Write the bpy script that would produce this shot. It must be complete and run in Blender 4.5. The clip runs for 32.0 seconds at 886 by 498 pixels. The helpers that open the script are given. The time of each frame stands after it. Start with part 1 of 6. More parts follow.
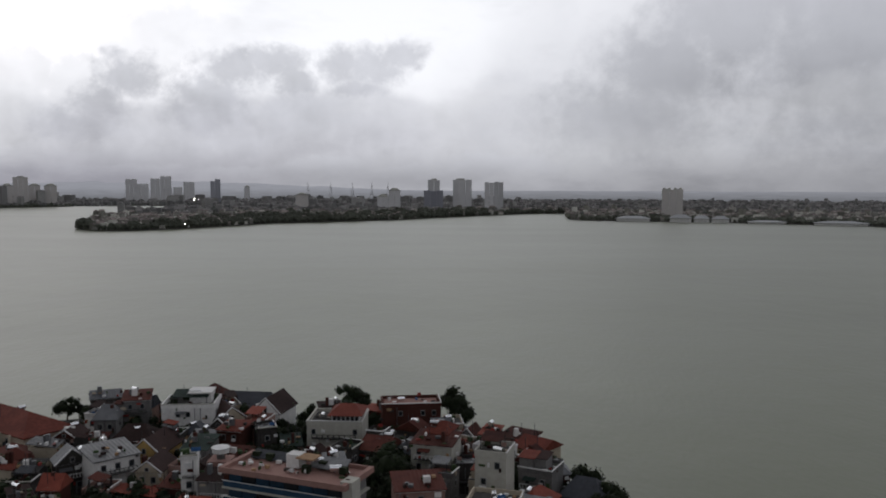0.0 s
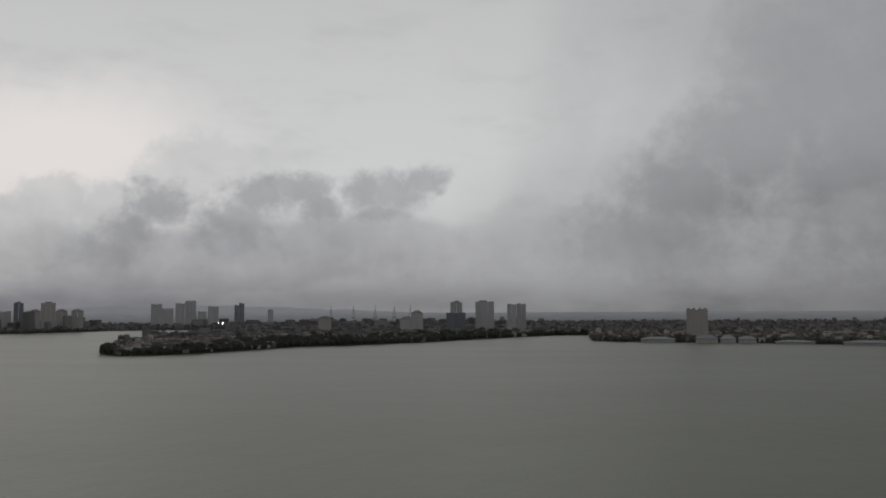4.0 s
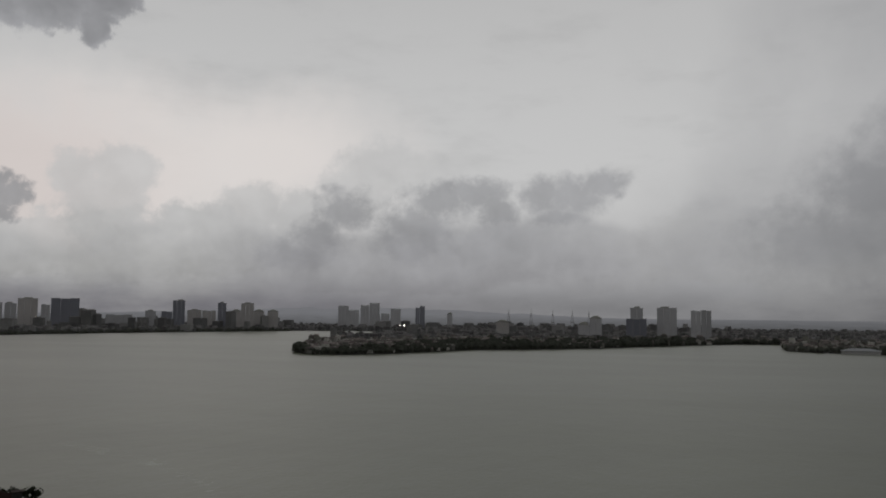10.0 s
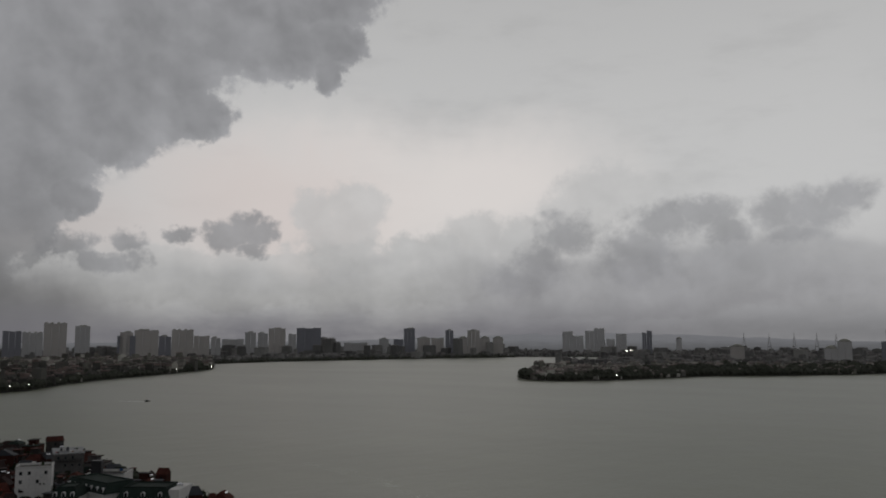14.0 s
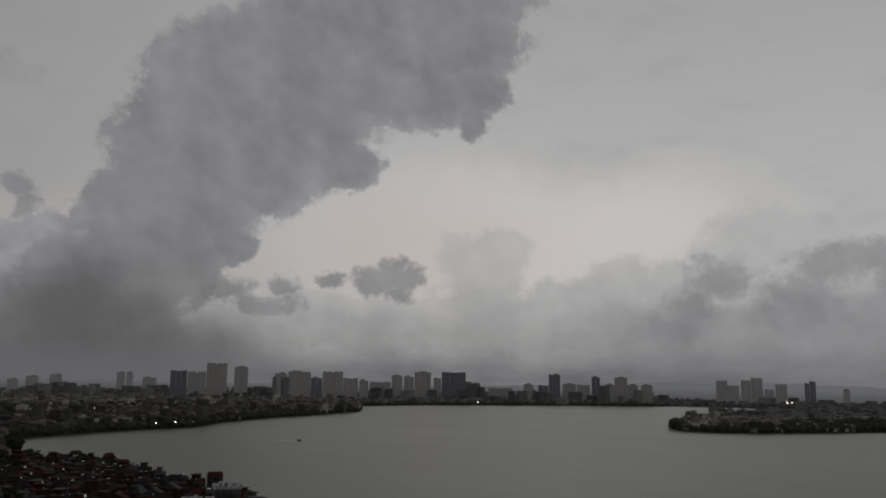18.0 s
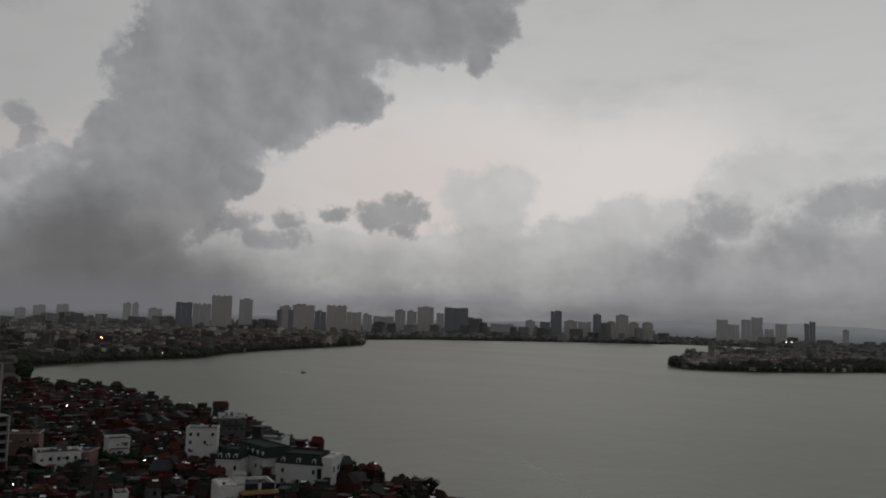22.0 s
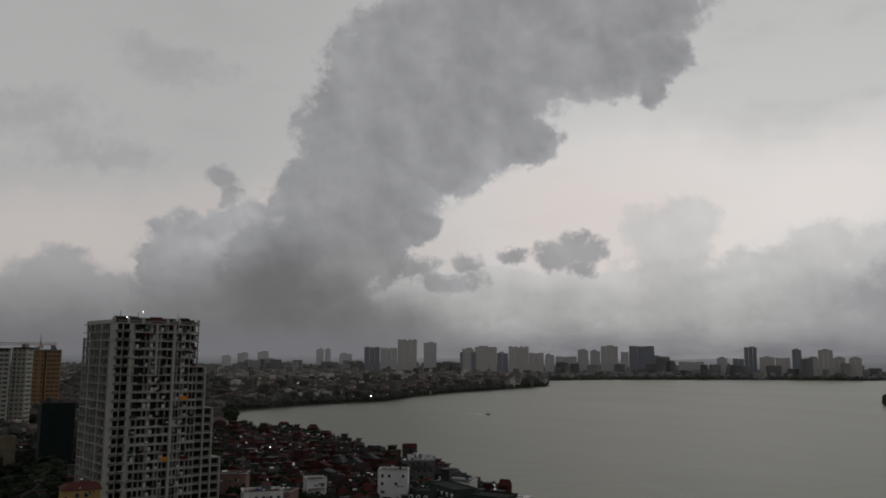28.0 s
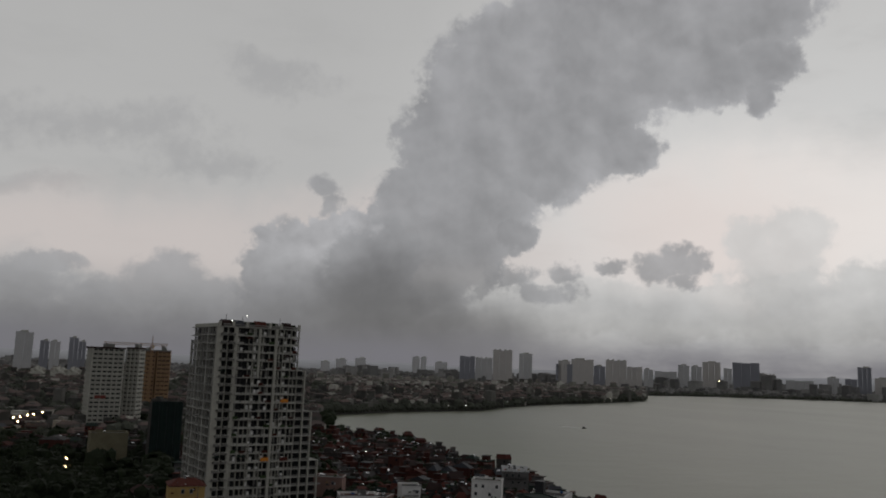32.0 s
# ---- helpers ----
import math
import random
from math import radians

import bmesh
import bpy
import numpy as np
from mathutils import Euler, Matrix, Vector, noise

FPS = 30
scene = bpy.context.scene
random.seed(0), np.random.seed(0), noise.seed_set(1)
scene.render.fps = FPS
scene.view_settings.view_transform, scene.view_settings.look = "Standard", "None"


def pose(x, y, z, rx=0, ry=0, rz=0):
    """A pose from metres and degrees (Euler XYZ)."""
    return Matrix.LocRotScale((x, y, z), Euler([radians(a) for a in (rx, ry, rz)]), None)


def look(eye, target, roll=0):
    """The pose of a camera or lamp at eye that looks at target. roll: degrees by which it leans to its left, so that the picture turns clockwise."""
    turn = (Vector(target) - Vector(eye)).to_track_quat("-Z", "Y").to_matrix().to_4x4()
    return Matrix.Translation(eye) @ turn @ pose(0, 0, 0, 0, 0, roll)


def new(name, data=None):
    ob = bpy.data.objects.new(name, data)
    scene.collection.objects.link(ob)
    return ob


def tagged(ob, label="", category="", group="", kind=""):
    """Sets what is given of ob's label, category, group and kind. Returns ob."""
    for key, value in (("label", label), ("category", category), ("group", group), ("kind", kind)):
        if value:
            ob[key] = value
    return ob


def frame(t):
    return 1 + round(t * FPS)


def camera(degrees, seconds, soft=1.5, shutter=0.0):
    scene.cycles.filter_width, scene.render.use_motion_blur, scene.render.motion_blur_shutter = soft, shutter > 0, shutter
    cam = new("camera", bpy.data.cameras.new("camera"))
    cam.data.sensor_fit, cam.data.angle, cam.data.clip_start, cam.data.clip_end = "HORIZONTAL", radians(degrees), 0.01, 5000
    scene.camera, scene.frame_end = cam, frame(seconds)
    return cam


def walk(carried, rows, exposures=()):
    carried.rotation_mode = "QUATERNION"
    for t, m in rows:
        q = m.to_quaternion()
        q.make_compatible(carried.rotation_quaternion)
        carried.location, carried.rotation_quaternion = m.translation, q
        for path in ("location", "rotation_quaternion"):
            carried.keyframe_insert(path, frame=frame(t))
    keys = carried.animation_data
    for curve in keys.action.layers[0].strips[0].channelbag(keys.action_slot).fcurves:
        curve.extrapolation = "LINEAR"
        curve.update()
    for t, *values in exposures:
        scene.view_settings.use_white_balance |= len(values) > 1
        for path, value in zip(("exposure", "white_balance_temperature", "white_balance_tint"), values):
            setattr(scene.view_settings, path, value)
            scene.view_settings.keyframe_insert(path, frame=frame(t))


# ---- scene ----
EYE = Vector((0.0, 0.0, 66.0))


def way(az, el):
    """Unit direction: az degrees to the left of +y, el degrees up."""
    a, e = radians(az), radians(el)
    return Vector((-math.sin(a) * math.cos(e), math.cos(a) * math.cos(e), math.sin(e)))


def polar(az, r, z=0.0):
    a = radians(az)
    return Vector((-math.sin(a) * r, math.cos(a) * r, z))


# seconds, yaw, pitch, roll
WALK = (
    (0, 1.07, -4.21, 0.15), (0.5, 0.62, -2.94, -0.13), (1, 0.77, -1.84, -0.24), (1.5, 1.1, -0.19, -0.29),
    (2, 1.41, 1.16, -0.39), (2.5, 1.59, 1.79, -0.31), (3, 1.73, 2.4, -0.43), (3.5, 2.13, 3.38, -0.54),
    (4, 2.59, 4.14, -0.34), (4.5, 3.14, 4.78, -0.27), (6.5, 5.6, 5.4, -0.09), (7, 6.61, 5.14, 0.1),
    (7.5, 7.76, 5.09, 0.09), (8, 8.7, 5.07, 0.21), (8.5, 9.64, 4.97, 0.29), (9, 11.13, 4.81, 0.49),
    (9.5, 12.47, 4.61, 0.65), (10, 14.74, 4.42, 0.56), (10.5, 16.17, 4.33, 0.53), (11, 17.42, 4.26, 0.65),
    (11.5, 19, 4.11, 0.71), (12, 21.37, 4, 0.55), (12.5, 23.89, 4.21, 0.34), (13, 26.43, 4.8, 0.27),
    (13.5, 28.44, 5.09, 0.26), (14, 29.88, 6.12, -0.09), (14.5, 31.15, 7.65, -0.17), (15, 32.89, 8.18, 0.04),
    (15.5, 34.74, 7.94, 0.28), (17.5, 38.99, 8.1, 0.69), (18, 39.83, 9.1, 1.03), (18.5, 40.47, 9.46, 1.35),
    (19, 40.86, 8.21, 1.76), (19.5, 40.82, 6.12, 1.74), (20, 40.59, 5.2, 1.93), (20.5, 40.56, 4.95, 1.9),
    (21, 40.38, 4.94, 1.99), (21.5, 40.21, 4.84, 1.92), (22, 40, 4.72, 1.83), (22.5, 40.28, 4.14, 1.95),
    (23, 41.45, 3.38, 1.41), (23.5, 43.56, 2.92, 0.91), (24, 44.97, 2.37, 0.74), (24.5, 46.07, 2.25, 0.2),
    (26.5, 48.72, 4.14, 0.21), (27, 49.95, 6.11, 0.54), (27.5, 51.21, 7, 0.6), (28, 52.28, 7.23, 0.6),
    (28.5, 53.34, 7.32, 0.66), (29, 54.5, 7.54, 0.78), (29.5, 55.31, 7.56, 1.01), (30, 56.45, 7.64, 1.38),
    (30.5, 57.43, 7.63, 1.72), (31, 58.14, 7.65, 1.9), (31.5, 58.6, 7.72, 2.12), (32, 58.97, 7.73, 2.24),
)
cam = camera(55.8, 32.0, soft=1.9)
walk(cam, [(t, look(EYE, EYE + way(a, p) * 100, r)) for t, a, p, r in WALK],
     exposures=((0, 0.82, 6280, 12), (1, 0.56, 6340, 11.3), (2, 0.2, 6420, 10.7), (3, 0.14, 6460, 10), (4, 0.08, 6490, 10), (7, 0, 6520, 10), (9, -0.03, 6524, 9.9), (13, -0.07, 6532, 9.8), (14, -0.09, 6534, 9.8), (15, -0.24, 6536, 9.7), (17.5, -0.36, 6541, 9.7), (18, -0.4, 6542, 9.6), (18.5, -0.5, 6543, 9.6), (19, -0.57, 6544, 9.6), (19.7, -0.22, 6545, 9.6), (20.5, -0.13, 6547, 9.6), (22, -0.1, 6550, 9.5), (23, 0, 6553, 9.5), (24, 0, 6556, 9.5), (28, 0.03, 6568, 9.5), (31, 0.13, 6577, 9.5), (32, 0.14, 6580, 9.5)))

# ---- sky and light ----
world = bpy.data.worlds.new("overcast_sky")
scene.world = world
world.use_nodes = True
wt = world.node_tree
wt.nodes.clear()


def wn(kind, **sets):
    n = wt.nodes.new(kind)
    for k, v in sets.items():
        if k == "op":
            n.operation = v
        elif k == "at":
            for i, x in v.items():
                if isinstance(x, bpy.types.NodeSocket):
                    wt.links.new(x, n.inputs[i])
                else:
                    n.inputs[i].default_value = x
    return n


def wmath(op, a, b=0.0, clamp=False):
    n = wn("ShaderNodeMath", op=op, at={0: a, 1: b})
    n.use_clamp = clamp
    return n.outputs[0]


def wramp(x, lo, hi, out_lo=0.0, out_hi=1.0):
    n = wn("ShaderNodeMapRange", at={0: x, 1: lo, 2: hi, 3: out_lo, 4: out_hi})
    n.interpolation_type = "SMOOTHSTEP"
    return n.outputs[0]


def wmix(f, a, b):
    n = wt.nodes.new("ShaderNodeMix")
    n.data_type = "RGBA"
    for sock, x in ((n.inputs[0], f), (n.inputs[6], a), (n.inputs[7], b)):
        if isinstance(x, bpy.types.NodeSocket):
            wt.links.new(x, sock)
        else:
            sock.default_value = x if isinstance(x, float) else (*x, 1.0)
    return n.outputs[2]


def wnoise(vec, scale, detail=6.0, rough=0.55, colour=False):
    n = wn("ShaderNodeTexNoise", at={"Vector": vec, "Scale": scale, "Detail": detail, "Roughness": rough})
    return n.outputs["Color" if colour else "Fac"]


coord = wn("ShaderNodeTexCoord").outputs["Generated"]
sep = wn("ShaderNodeSeparateXYZ", at={0: coord})
az = wmath("MULTIPLY", wmath("ARCTAN2", wmath("MULTIPLY", sep.outputs[0], -1.0), sep.outputs[1]), 57.29578)
el = wmath("MULTIPLY", wmath("ARCSINE", sep.outputs[2]), 57.29578)
flat = wn("ShaderNodeCombineXYZ", at={0: az, 1: el, 2: 0.0}).outputs[0]


def moved(vec, by):
    return wn("ShaderNodeVectorMath", op="ADD", at={0: vec, 1: by}).outputs[0]


def scaled(vec, by):
    return wn("ShaderNodeVectorMath", op="MULTIPLY", at={0: vec, 1: by}).outputs[0]


def warped(amount, scale, detail):
    c = wnoise(flat, scale, detail, 0.62, True)
    c = wn("ShaderNodeVectorMath", op="SUBTRACT", at={0: c, 1: (0.5, 0.5, 0.5)}).outputs[0]
    return wn("ShaderNodeVectorMath", op="ADD", at={0: flat, 1: scaled(c, (amount, amount, 0.0))}).outputs[0]


billow = warped(2.4, 0.45, 6.0)
drift = warped(9.0, 0.07, 5.0)


def puff(vec, a, e, ra, re, turn=0.0):
    """A soft ellipse in the sky, round (a, e) degrees: 1 in its middle, 0 at its rim."""
    m = wn("ShaderNodeMapping", at={"Vector": vec, "Location": (a, e, 0), "Rotation": (0, 0, radians(turn)), "Scale": (ra, re, 1)})
    m.vector_type = "TEXTURE"
    g = wn("ShaderNodeTexGradient", at={0: m.outputs[0]})
    g.gradient_type = "SPHERICAL"
    return g.outputs[1]


def bank(vec, *puffs):
    total = None
    for a, e, ra, re in puffs:
        g = puff(vec, a, e, ra * 1.12, re * 1.12)
        if total is None:
            total = g
        else:
            total = wmath("MAXIMUM", total, g)
    return total


leant = wn("ShaderNodeMapping", at={"Vector": warped(2.0, 0.22, 3.0), "Rotation": (0, 0, radians(33))}).outputs[0]
fine = wnoise(leant, 0.42, 8.0, 0.62)
broad = wnoise(leant, 0.14, 5.0, 0.5)
broad_lit = wnoise(moved(leant, (-1.0, -0.6, 0.0)), 0.14, 5.0, 0.5)
soft_noise = wnoise(leant, 0.085, 5.0, 0.5)
wisps = wnoise(scaled(flat, (0.35, 1.0, 1.0)), 0.30, 6.0, 0.6)
knobs = wmath("ABSOLUTE", wmath("SUBTRACT", wnoise(leant, 0.30, 4.0, 0.5), 0.5))
relief = wmath("SUBTRACT", broad, broad_lit)
middle = wnoise(flat, 0.24, 3.0, 0.45)
middle_lit = wnoise(moved(flat, (-0.4, 0.6, 0.0)), 0.24, 3.0, 0.45)
lumps = wmath("SUBTRACT", middle, middle_lit)
frill = wnoise(flat, 1.15, 5.0, 0.6)
knots = wmath("SUBTRACT", wnoise(billow, 0.55, 3.0, 0.5), wnoise(moved(billow, (-0.28, 0.42, 0.0)), 0.55, 3.0, 0.5))


def edge(field, lo, hi, noisy=1.0, knobbly=1.0):
    """Rim of a cloud: the field, torn by noise at two sizes."""
    f = wmath("ADD", field, wmath("MULTIPLY", wmath("SUBTRACT", fine, 0.5), noisy))
    f = wmath("ADD", f, wmath("MULTIPLY", wmath("SUBTRACT", frill, 0.5), noisy * 0.6))
    f = wmath("SUBTRACT", f, wmath("MULTIPLY", wmath("SUBTRACT", knobs, 0.06), knobbly))
    return wmath("MULTIPLY", wramp(f, lo, hi), wramp(field, 0.0, 0.22))


def shaded(lo, hi, strength=2.2, tint=(1.0, 1.0, 1.0)):
    """Cloud body between two greys, by its relief."""
    f = wmath("ADD", wmath("MULTIPLY", relief, strength), wmath("MULTIPLY", wmath("SUBTRACT", fine, 0.5), 0.15))
    f = wmath("ADD", f, wmath("MULTIPLY", lumps, strength * 0.7))
    f = wmath("ADD", f, wmath("MULTIPLY", knots, strength * 0.26))
    f = wmath("ADD", f, 0.5, True)
    return wmix(f, grey(lo, tint), grey(hi, tint))


def grey(v, tint=(1.0, 1.0, 1.0)):
    return (v * tint[0], v * tint[1], v * tint[2])


COOL = (0.988, 0.995, 1.04)
WARM = (1.06, 0.99, 0.955)
sky_nishita = wn("ShaderNodeTexSky")
sky_nishita.sky_type = "NISHITA"
sky_nishita.sun_disc = False
sky_nishita.sun_elevation, sky_nishita.sun_rotation = radians(42), radians(-38)
# high veil of cloud: palest low in the west, heavier to the south
veil = wmix(wramp(el, 9.0, 30.0), grey(0.56), grey(0.44))
veil = wmix(wmath("MULTIPLY", wramp(az, 44.0, 70.0), 0.75), veil, grey(0.36))
veil = wmix(wmath("MULTIPLY", wramp(wisps, 0.48, 0.72), 0.22), veil, grey(0.33))
streaks = edge(bank(drift, (82, 14.5, 9, 2.2), (76, 12.6, 6, 1.6), (70.5, 18.6, 6, 2.0), (87, 10.2, 6, 1.2)), 0.05, 0.9, 1.3)
veil = wmix(wmath("MULTIPLY", streaks, 0.4), veil, grey(0.26, COOL))
# unseen sky overhead and behind, darkened to dim the ground below
veil = wmix(wramp(el, 27.0, 52.0), veil, grey(0.10, COOL))
behind = wmath("ABSOLUTE", wmath("SUBTRACT", az, 30.0))
veil = wmix(wmath("MULTIPLY", wramp(behind, 70.0, 120.0), 0.8), veil, grey(0.14, COOL))
glow = bank(drift, (36, 9.5, 19, 7), (27, 10.5, 12, 6))
veil = wmix(wmath("MULTIPLY", wramp(glow, 0.05, 0.8), 0.72), veil, grey(0.72, WARM))
pink = bank(drift, (82, 6.5, 24, 5), (62, 8, 20, 4), (42, 9, 12, 5))
veil = wmix(wmath("MULTIPLY", wramp(pink, 0.0, 0.8), 0.5), veil, grey(0.52, (1.12, 0.98, 0.94)))
# rain over the north shore, thinning to the west
rain = wmath("ADD", wmath("MULTIPLY", wmath("ADD", az, 8.0), -0.05), wmath("MULTIPLY", wmath("SUBTRACT", soft_noise, 0.5), 1.0))
rain = wmath("ADD", rain, wmath("MULTIPLY", wmath("SUBTRACT", broad, 0.5), 0.7))
rain = wmath("ADD", rain, wramp(el, 2.0, 12.0, 0.6, -0.1))
veil = wmix(wmath("MULTIPLY", wramp(rain, -0.7, 1.0), 0.82), veil, wmix(wramp(el, 1.5, 9.0), shaded(0.19, 0.23, 1.4, COOL), shaded(0.25, 0.30, 1.4, COOL)))
# the ragged front of the rain cloud itself
front = edge(bank(billow, (-20.5, 14.0, 6.2, 8.5), (-17.2, 10.5, 6, 4.6), (-14.0, 7.6, 6.5, 4.4), (-11.0, 4.4, 8, 4), (-27, 10, 12, 14), (-35, 12, 14, 16)), 0.0, 0.75, 0.7, 0.6)
veil = wmix(wmath("MULTIPLY", front, wramp(el, 8.0, 19.0, 0.8, 0.55)), veil, wmix(wramp(el, 4.0, 12.0), wmix(wramp(az, -8.0, -18.0), shaded(0.20, 0.245, 1.6, COOL), shaded(0.13, 0.165, 1.6, COOL)), shaded(0.245, 0.29, 1.6, COOL)))
# low bank along the horizon
low = wmath("ADD", wmath("ADD", wramp(el, 0.5, 9.0, 1.0, 0.0), wmath("MULTIPLY", wramp(az, 30.0, 14.0), wramp(el, 4.0, 12.0, 0.38, 0.0))), wmath("MULTIPLY", wmath("SUBTRACT", soft_noise, 0.5), 1.3))
low = wmath("ADD", low, wmath("MULTIPLY", wmath("SUBTRACT", broad, 0.5), 0.9))
low = wramp(low, 0.36, 0.64)
low_tone = wmix(wramp(wisps, 0.35, 0.65), shaded(0.28, 0.36, 2.0, COOL), shaded(0.36, 0.47, 2.0))
veil = wmix(wmath("MULTIPLY", low, wramp(az, -8.0, 14.0, 0.25, 0.85)), veil, low_tone)
# pale cumulus behind
pale = edge(bank(billow, (38.7, 8.6, 2.2, 1.9), (35.9, 8.9, 2.5, 2.2), (37.0, 6.6, 3.4, 2.4), (32.0, 5.9, 2.2, 1.5), (30.3, 6.1, 1.7, 1.3), (27.6, 7.0, 2.8, 2.1), (28.9, 5.0, 5.2, 2.4),
                 (18.8, 9.8, 3.8, 2.6), (20.8, 8.3, 3.0, 2.2), (16.5, 9.4, 3.8, 2.0), (24.0, 6.6, 3.6, 2.2)), 0.06, 0.50, 0.8)
veil = wmix(wmath("MULTIPLY", pale, 0.72), veil, wmix(wramp(el, 3.5, 9.0), shaded(0.35, 0.46, 2.2), shaded(0.46, 0.56, 2.2)))
swell = edge(bank(billow, (53.0, 3.9, 5.4, 2.2), (48.1, 4.2, 5.4, 2.2), (43.6, 3.8, 5.6, 2.2), (39.6, 4.4, 3.8, 2.0), (36.1, 4.0, 5.8, 2.8), (32.1, 5.3, 2.6, 1.7), (30.5, 4.5, 4.0, 2.6)), 0.0, 0.40, 0.8)
veil = wmix(wmath("MULTIPLY", swell, 0.7), veil, wmix(wramp(el, 1.5, 6.0), shaded(0.27, 0.37, 2.4), shaded(0.42, 0.54, 2.4)))
# grey puffs over the peninsula
puffs = edge(bank(billow, (21.7, 7.0, 2.5, 1.9), (23.1, 5.2, 2.7, 2.0), (25.2, 3.9, 2.8, 1.6), (16.9, 6.2, 3.1, 2.2), (14.9, 7.6, 3.8, 1.8), (12.4, 8.1, 2.9, 1.5), (10.8, 7.0, 1.9, 1.4), (16.6, 4.8, 3.6, 1.7),
                  (8.0, 8.0, 2.1, 1.8), (5.7, 8.1, 2.9, 1.9), (4.0, 8.9, 2.6, 1.3), (6.8, 6.7, 2.6, 1.0)), 0.06, 0.72, 0.95)
veil = wmix(wmath("MULTIPLY", puffs, 0.74), veil, wmix(wramp(az, 2.0, 18.0), shaded(0.275, 0.35, 3.0, COOL), shaded(0.225, 0.32, 3.0, COOL)))
# their feet sink into a long grey bank
skirt = wmath("MULTIPLY", wramp(el, 7.8, 2.6), wmath("MULTIPLY", wramp(az, -10.0, 6.0), wramp(az, 34.0, 23.0)))
skirt = wmath("MULTIPLY", skirt, wramp(wmath("ADD", wisps, wmath("MULTIPLY", soft_noise, 0.6)), 0.55, 0.95, 0.4, 1.0))
veil = wmix(wmath("MULTIPLY", skirt, 0.8), veil, shaded(0.215, 0.305, 2.6, (0.995, 0.99, 1.06)))
# white fog lying on the far hills
fog = edge(bank(billow, (21.5, 0.95, 6.5, 0.55), (15.0, 1.0, 3.2, 0.5), (9.0, 1.3, 4.2, 0.75), (1.5, 1.1, 5.0, 0.5), (-3.0, 1.6, 5.0, 0.7)), 0.05, 0.55, 0.35, 0.3)
veil = wmix(wmath("MULTIPLY", fog, 0.55), veil, grey(0.36, COOL))
# the lit heaps beside the great cloud, and the long low bank inland
lobes = edge(bank(billow, (69.2, 6.6, 3.5, 2.9), (66.4, 7.1, 4.0, 2.8), (64.0, 7.4, 4.0, 3.0), (70.5, 5.2, 2.1, 2.0), (66.5, 3.5, 7.0, 3.0)), 0.06, 0.26, 0.65)
bank_low = edge(bank(billow, (77.2, 4.9, 3.2, 1.9), (74.8, 3.6, 5.6, 1.7), (80.5, 3.3, 5.6, 1.7), (85.3, 3.9, 4.4, 1.9), (92, 3.4, 7, 2.2), (78, 1.6, 18, 2.6), (84.5, 5.3, 2.9, 0.8)), 0.02, 0.50, 0.7)
veil = wmix(wmath("MULTIPLY", bank_low, 0.82), veil, wmix(wramp(el, 1.0, 6.0), shaded(0.205, 0.25, 1.6, COOL), shaded(0.27, 0.335, 1.8, COOL)))
small = edge(bank(billow, (54.4, 5.9, 2.3, 1.2), (50.8, 6.2, 1.5, 1.3), (51.9, 5.0, 3.2, 1.0), (47.5, 6.9, 1.3, 0.7), (44.5, 7.0, 2.0, 1.2), (43.2, 7.4, 1.9, 1.3), (42.1, 7.0, 1.6, 1.1), (42.8, 6.0, 1.3, 0.9),
                  (67.4, 11.5, 1.4, 1.2), (67.1, 10.3, 1.0, 1.2)), 0.16, 0.62, 1.2)
veil = wmix(wmath("MULTIPLY", small, 0.85), veil, shaded(0.215, 0.33, 2.6, COOL))
veil = wmix(wmath("MULTIPLY", lobes, 0.94), veil, wmix(wramp(el, 2.5, 8.0), shaded(0.20, 0.26, 1.6, COOL), shaded(0.26, 0.39, 3.2, COOL)))
# the great dark cloud
mass = bank(billow, (54.2, 20.2, 5.8, 4.6), (57.2, 18.2, 4.2, 4.6), (49.7, 22.1, 7.0, 5.0), (43.8, 22.4, 7.2, 4.6), (38.9, 22.9, 5.8, 2.9), (37.6, 19.8, 3.0, 1.9), (37.9, 17.8, 1.4, 1.6), (42.3, 19.5, 6.0, 2.8),
            (49.7, 17.3, 5.9, 5.0), (46.9, 14.9, 3.0, 2.1), (54.0, 15.0, 6.9, 5.0), (59.0, 14.5, 4.3, 4.3), (56.7, 11.9, 5.4, 3.9), (52.2, 12.8, 3.4, 2.2), (60.6, 10.3, 4.3, 3.7), (59.0, 7.6, 5.2, 4.4),
            (54.1, 8.9, 1.9, 1.7), (62.0, 5.2, 6.0, 4.9), (41.5, 27.5, 11, 5.5))
dark = edge(mass, 0.06, 0.30, 0.75)
body = wmix(wramp(mass, 0.1, 0.55), shaded(0.30, 0.38, 2.8, COOL), shaded(0.225, 0.305, 2.8, COOL))
body = wmix(wmath("MULTIPLY", wramp(az, 54.0, 61.0), wramp(el, 5.0, 12.0)), body, shaded(0.235, 0.32, 2.4, COOL))
body = wmix(wramp(el, 11.0, 2.5), body, shaded(0.155, 0.20, 2.0, COOL))
veil = wmix(wmath("MULTIPLY", dark, wramp(el, 2.0, 8.0, 0.45, 0.97)), veil, body)
# heavy base under it, down to the land
base = wmath("MULTIPLY", wmath("MULTIPLY", wramp(az, 45.0, 60.0), wramp(el, 1.0, 6.5, 0.85, 0.0)), wramp(wisps, 0.3, 0.7, 1.0, 0.7))
veil = wmix(base, veil, shaded(0.15, 0.20, 1.6, COOL))
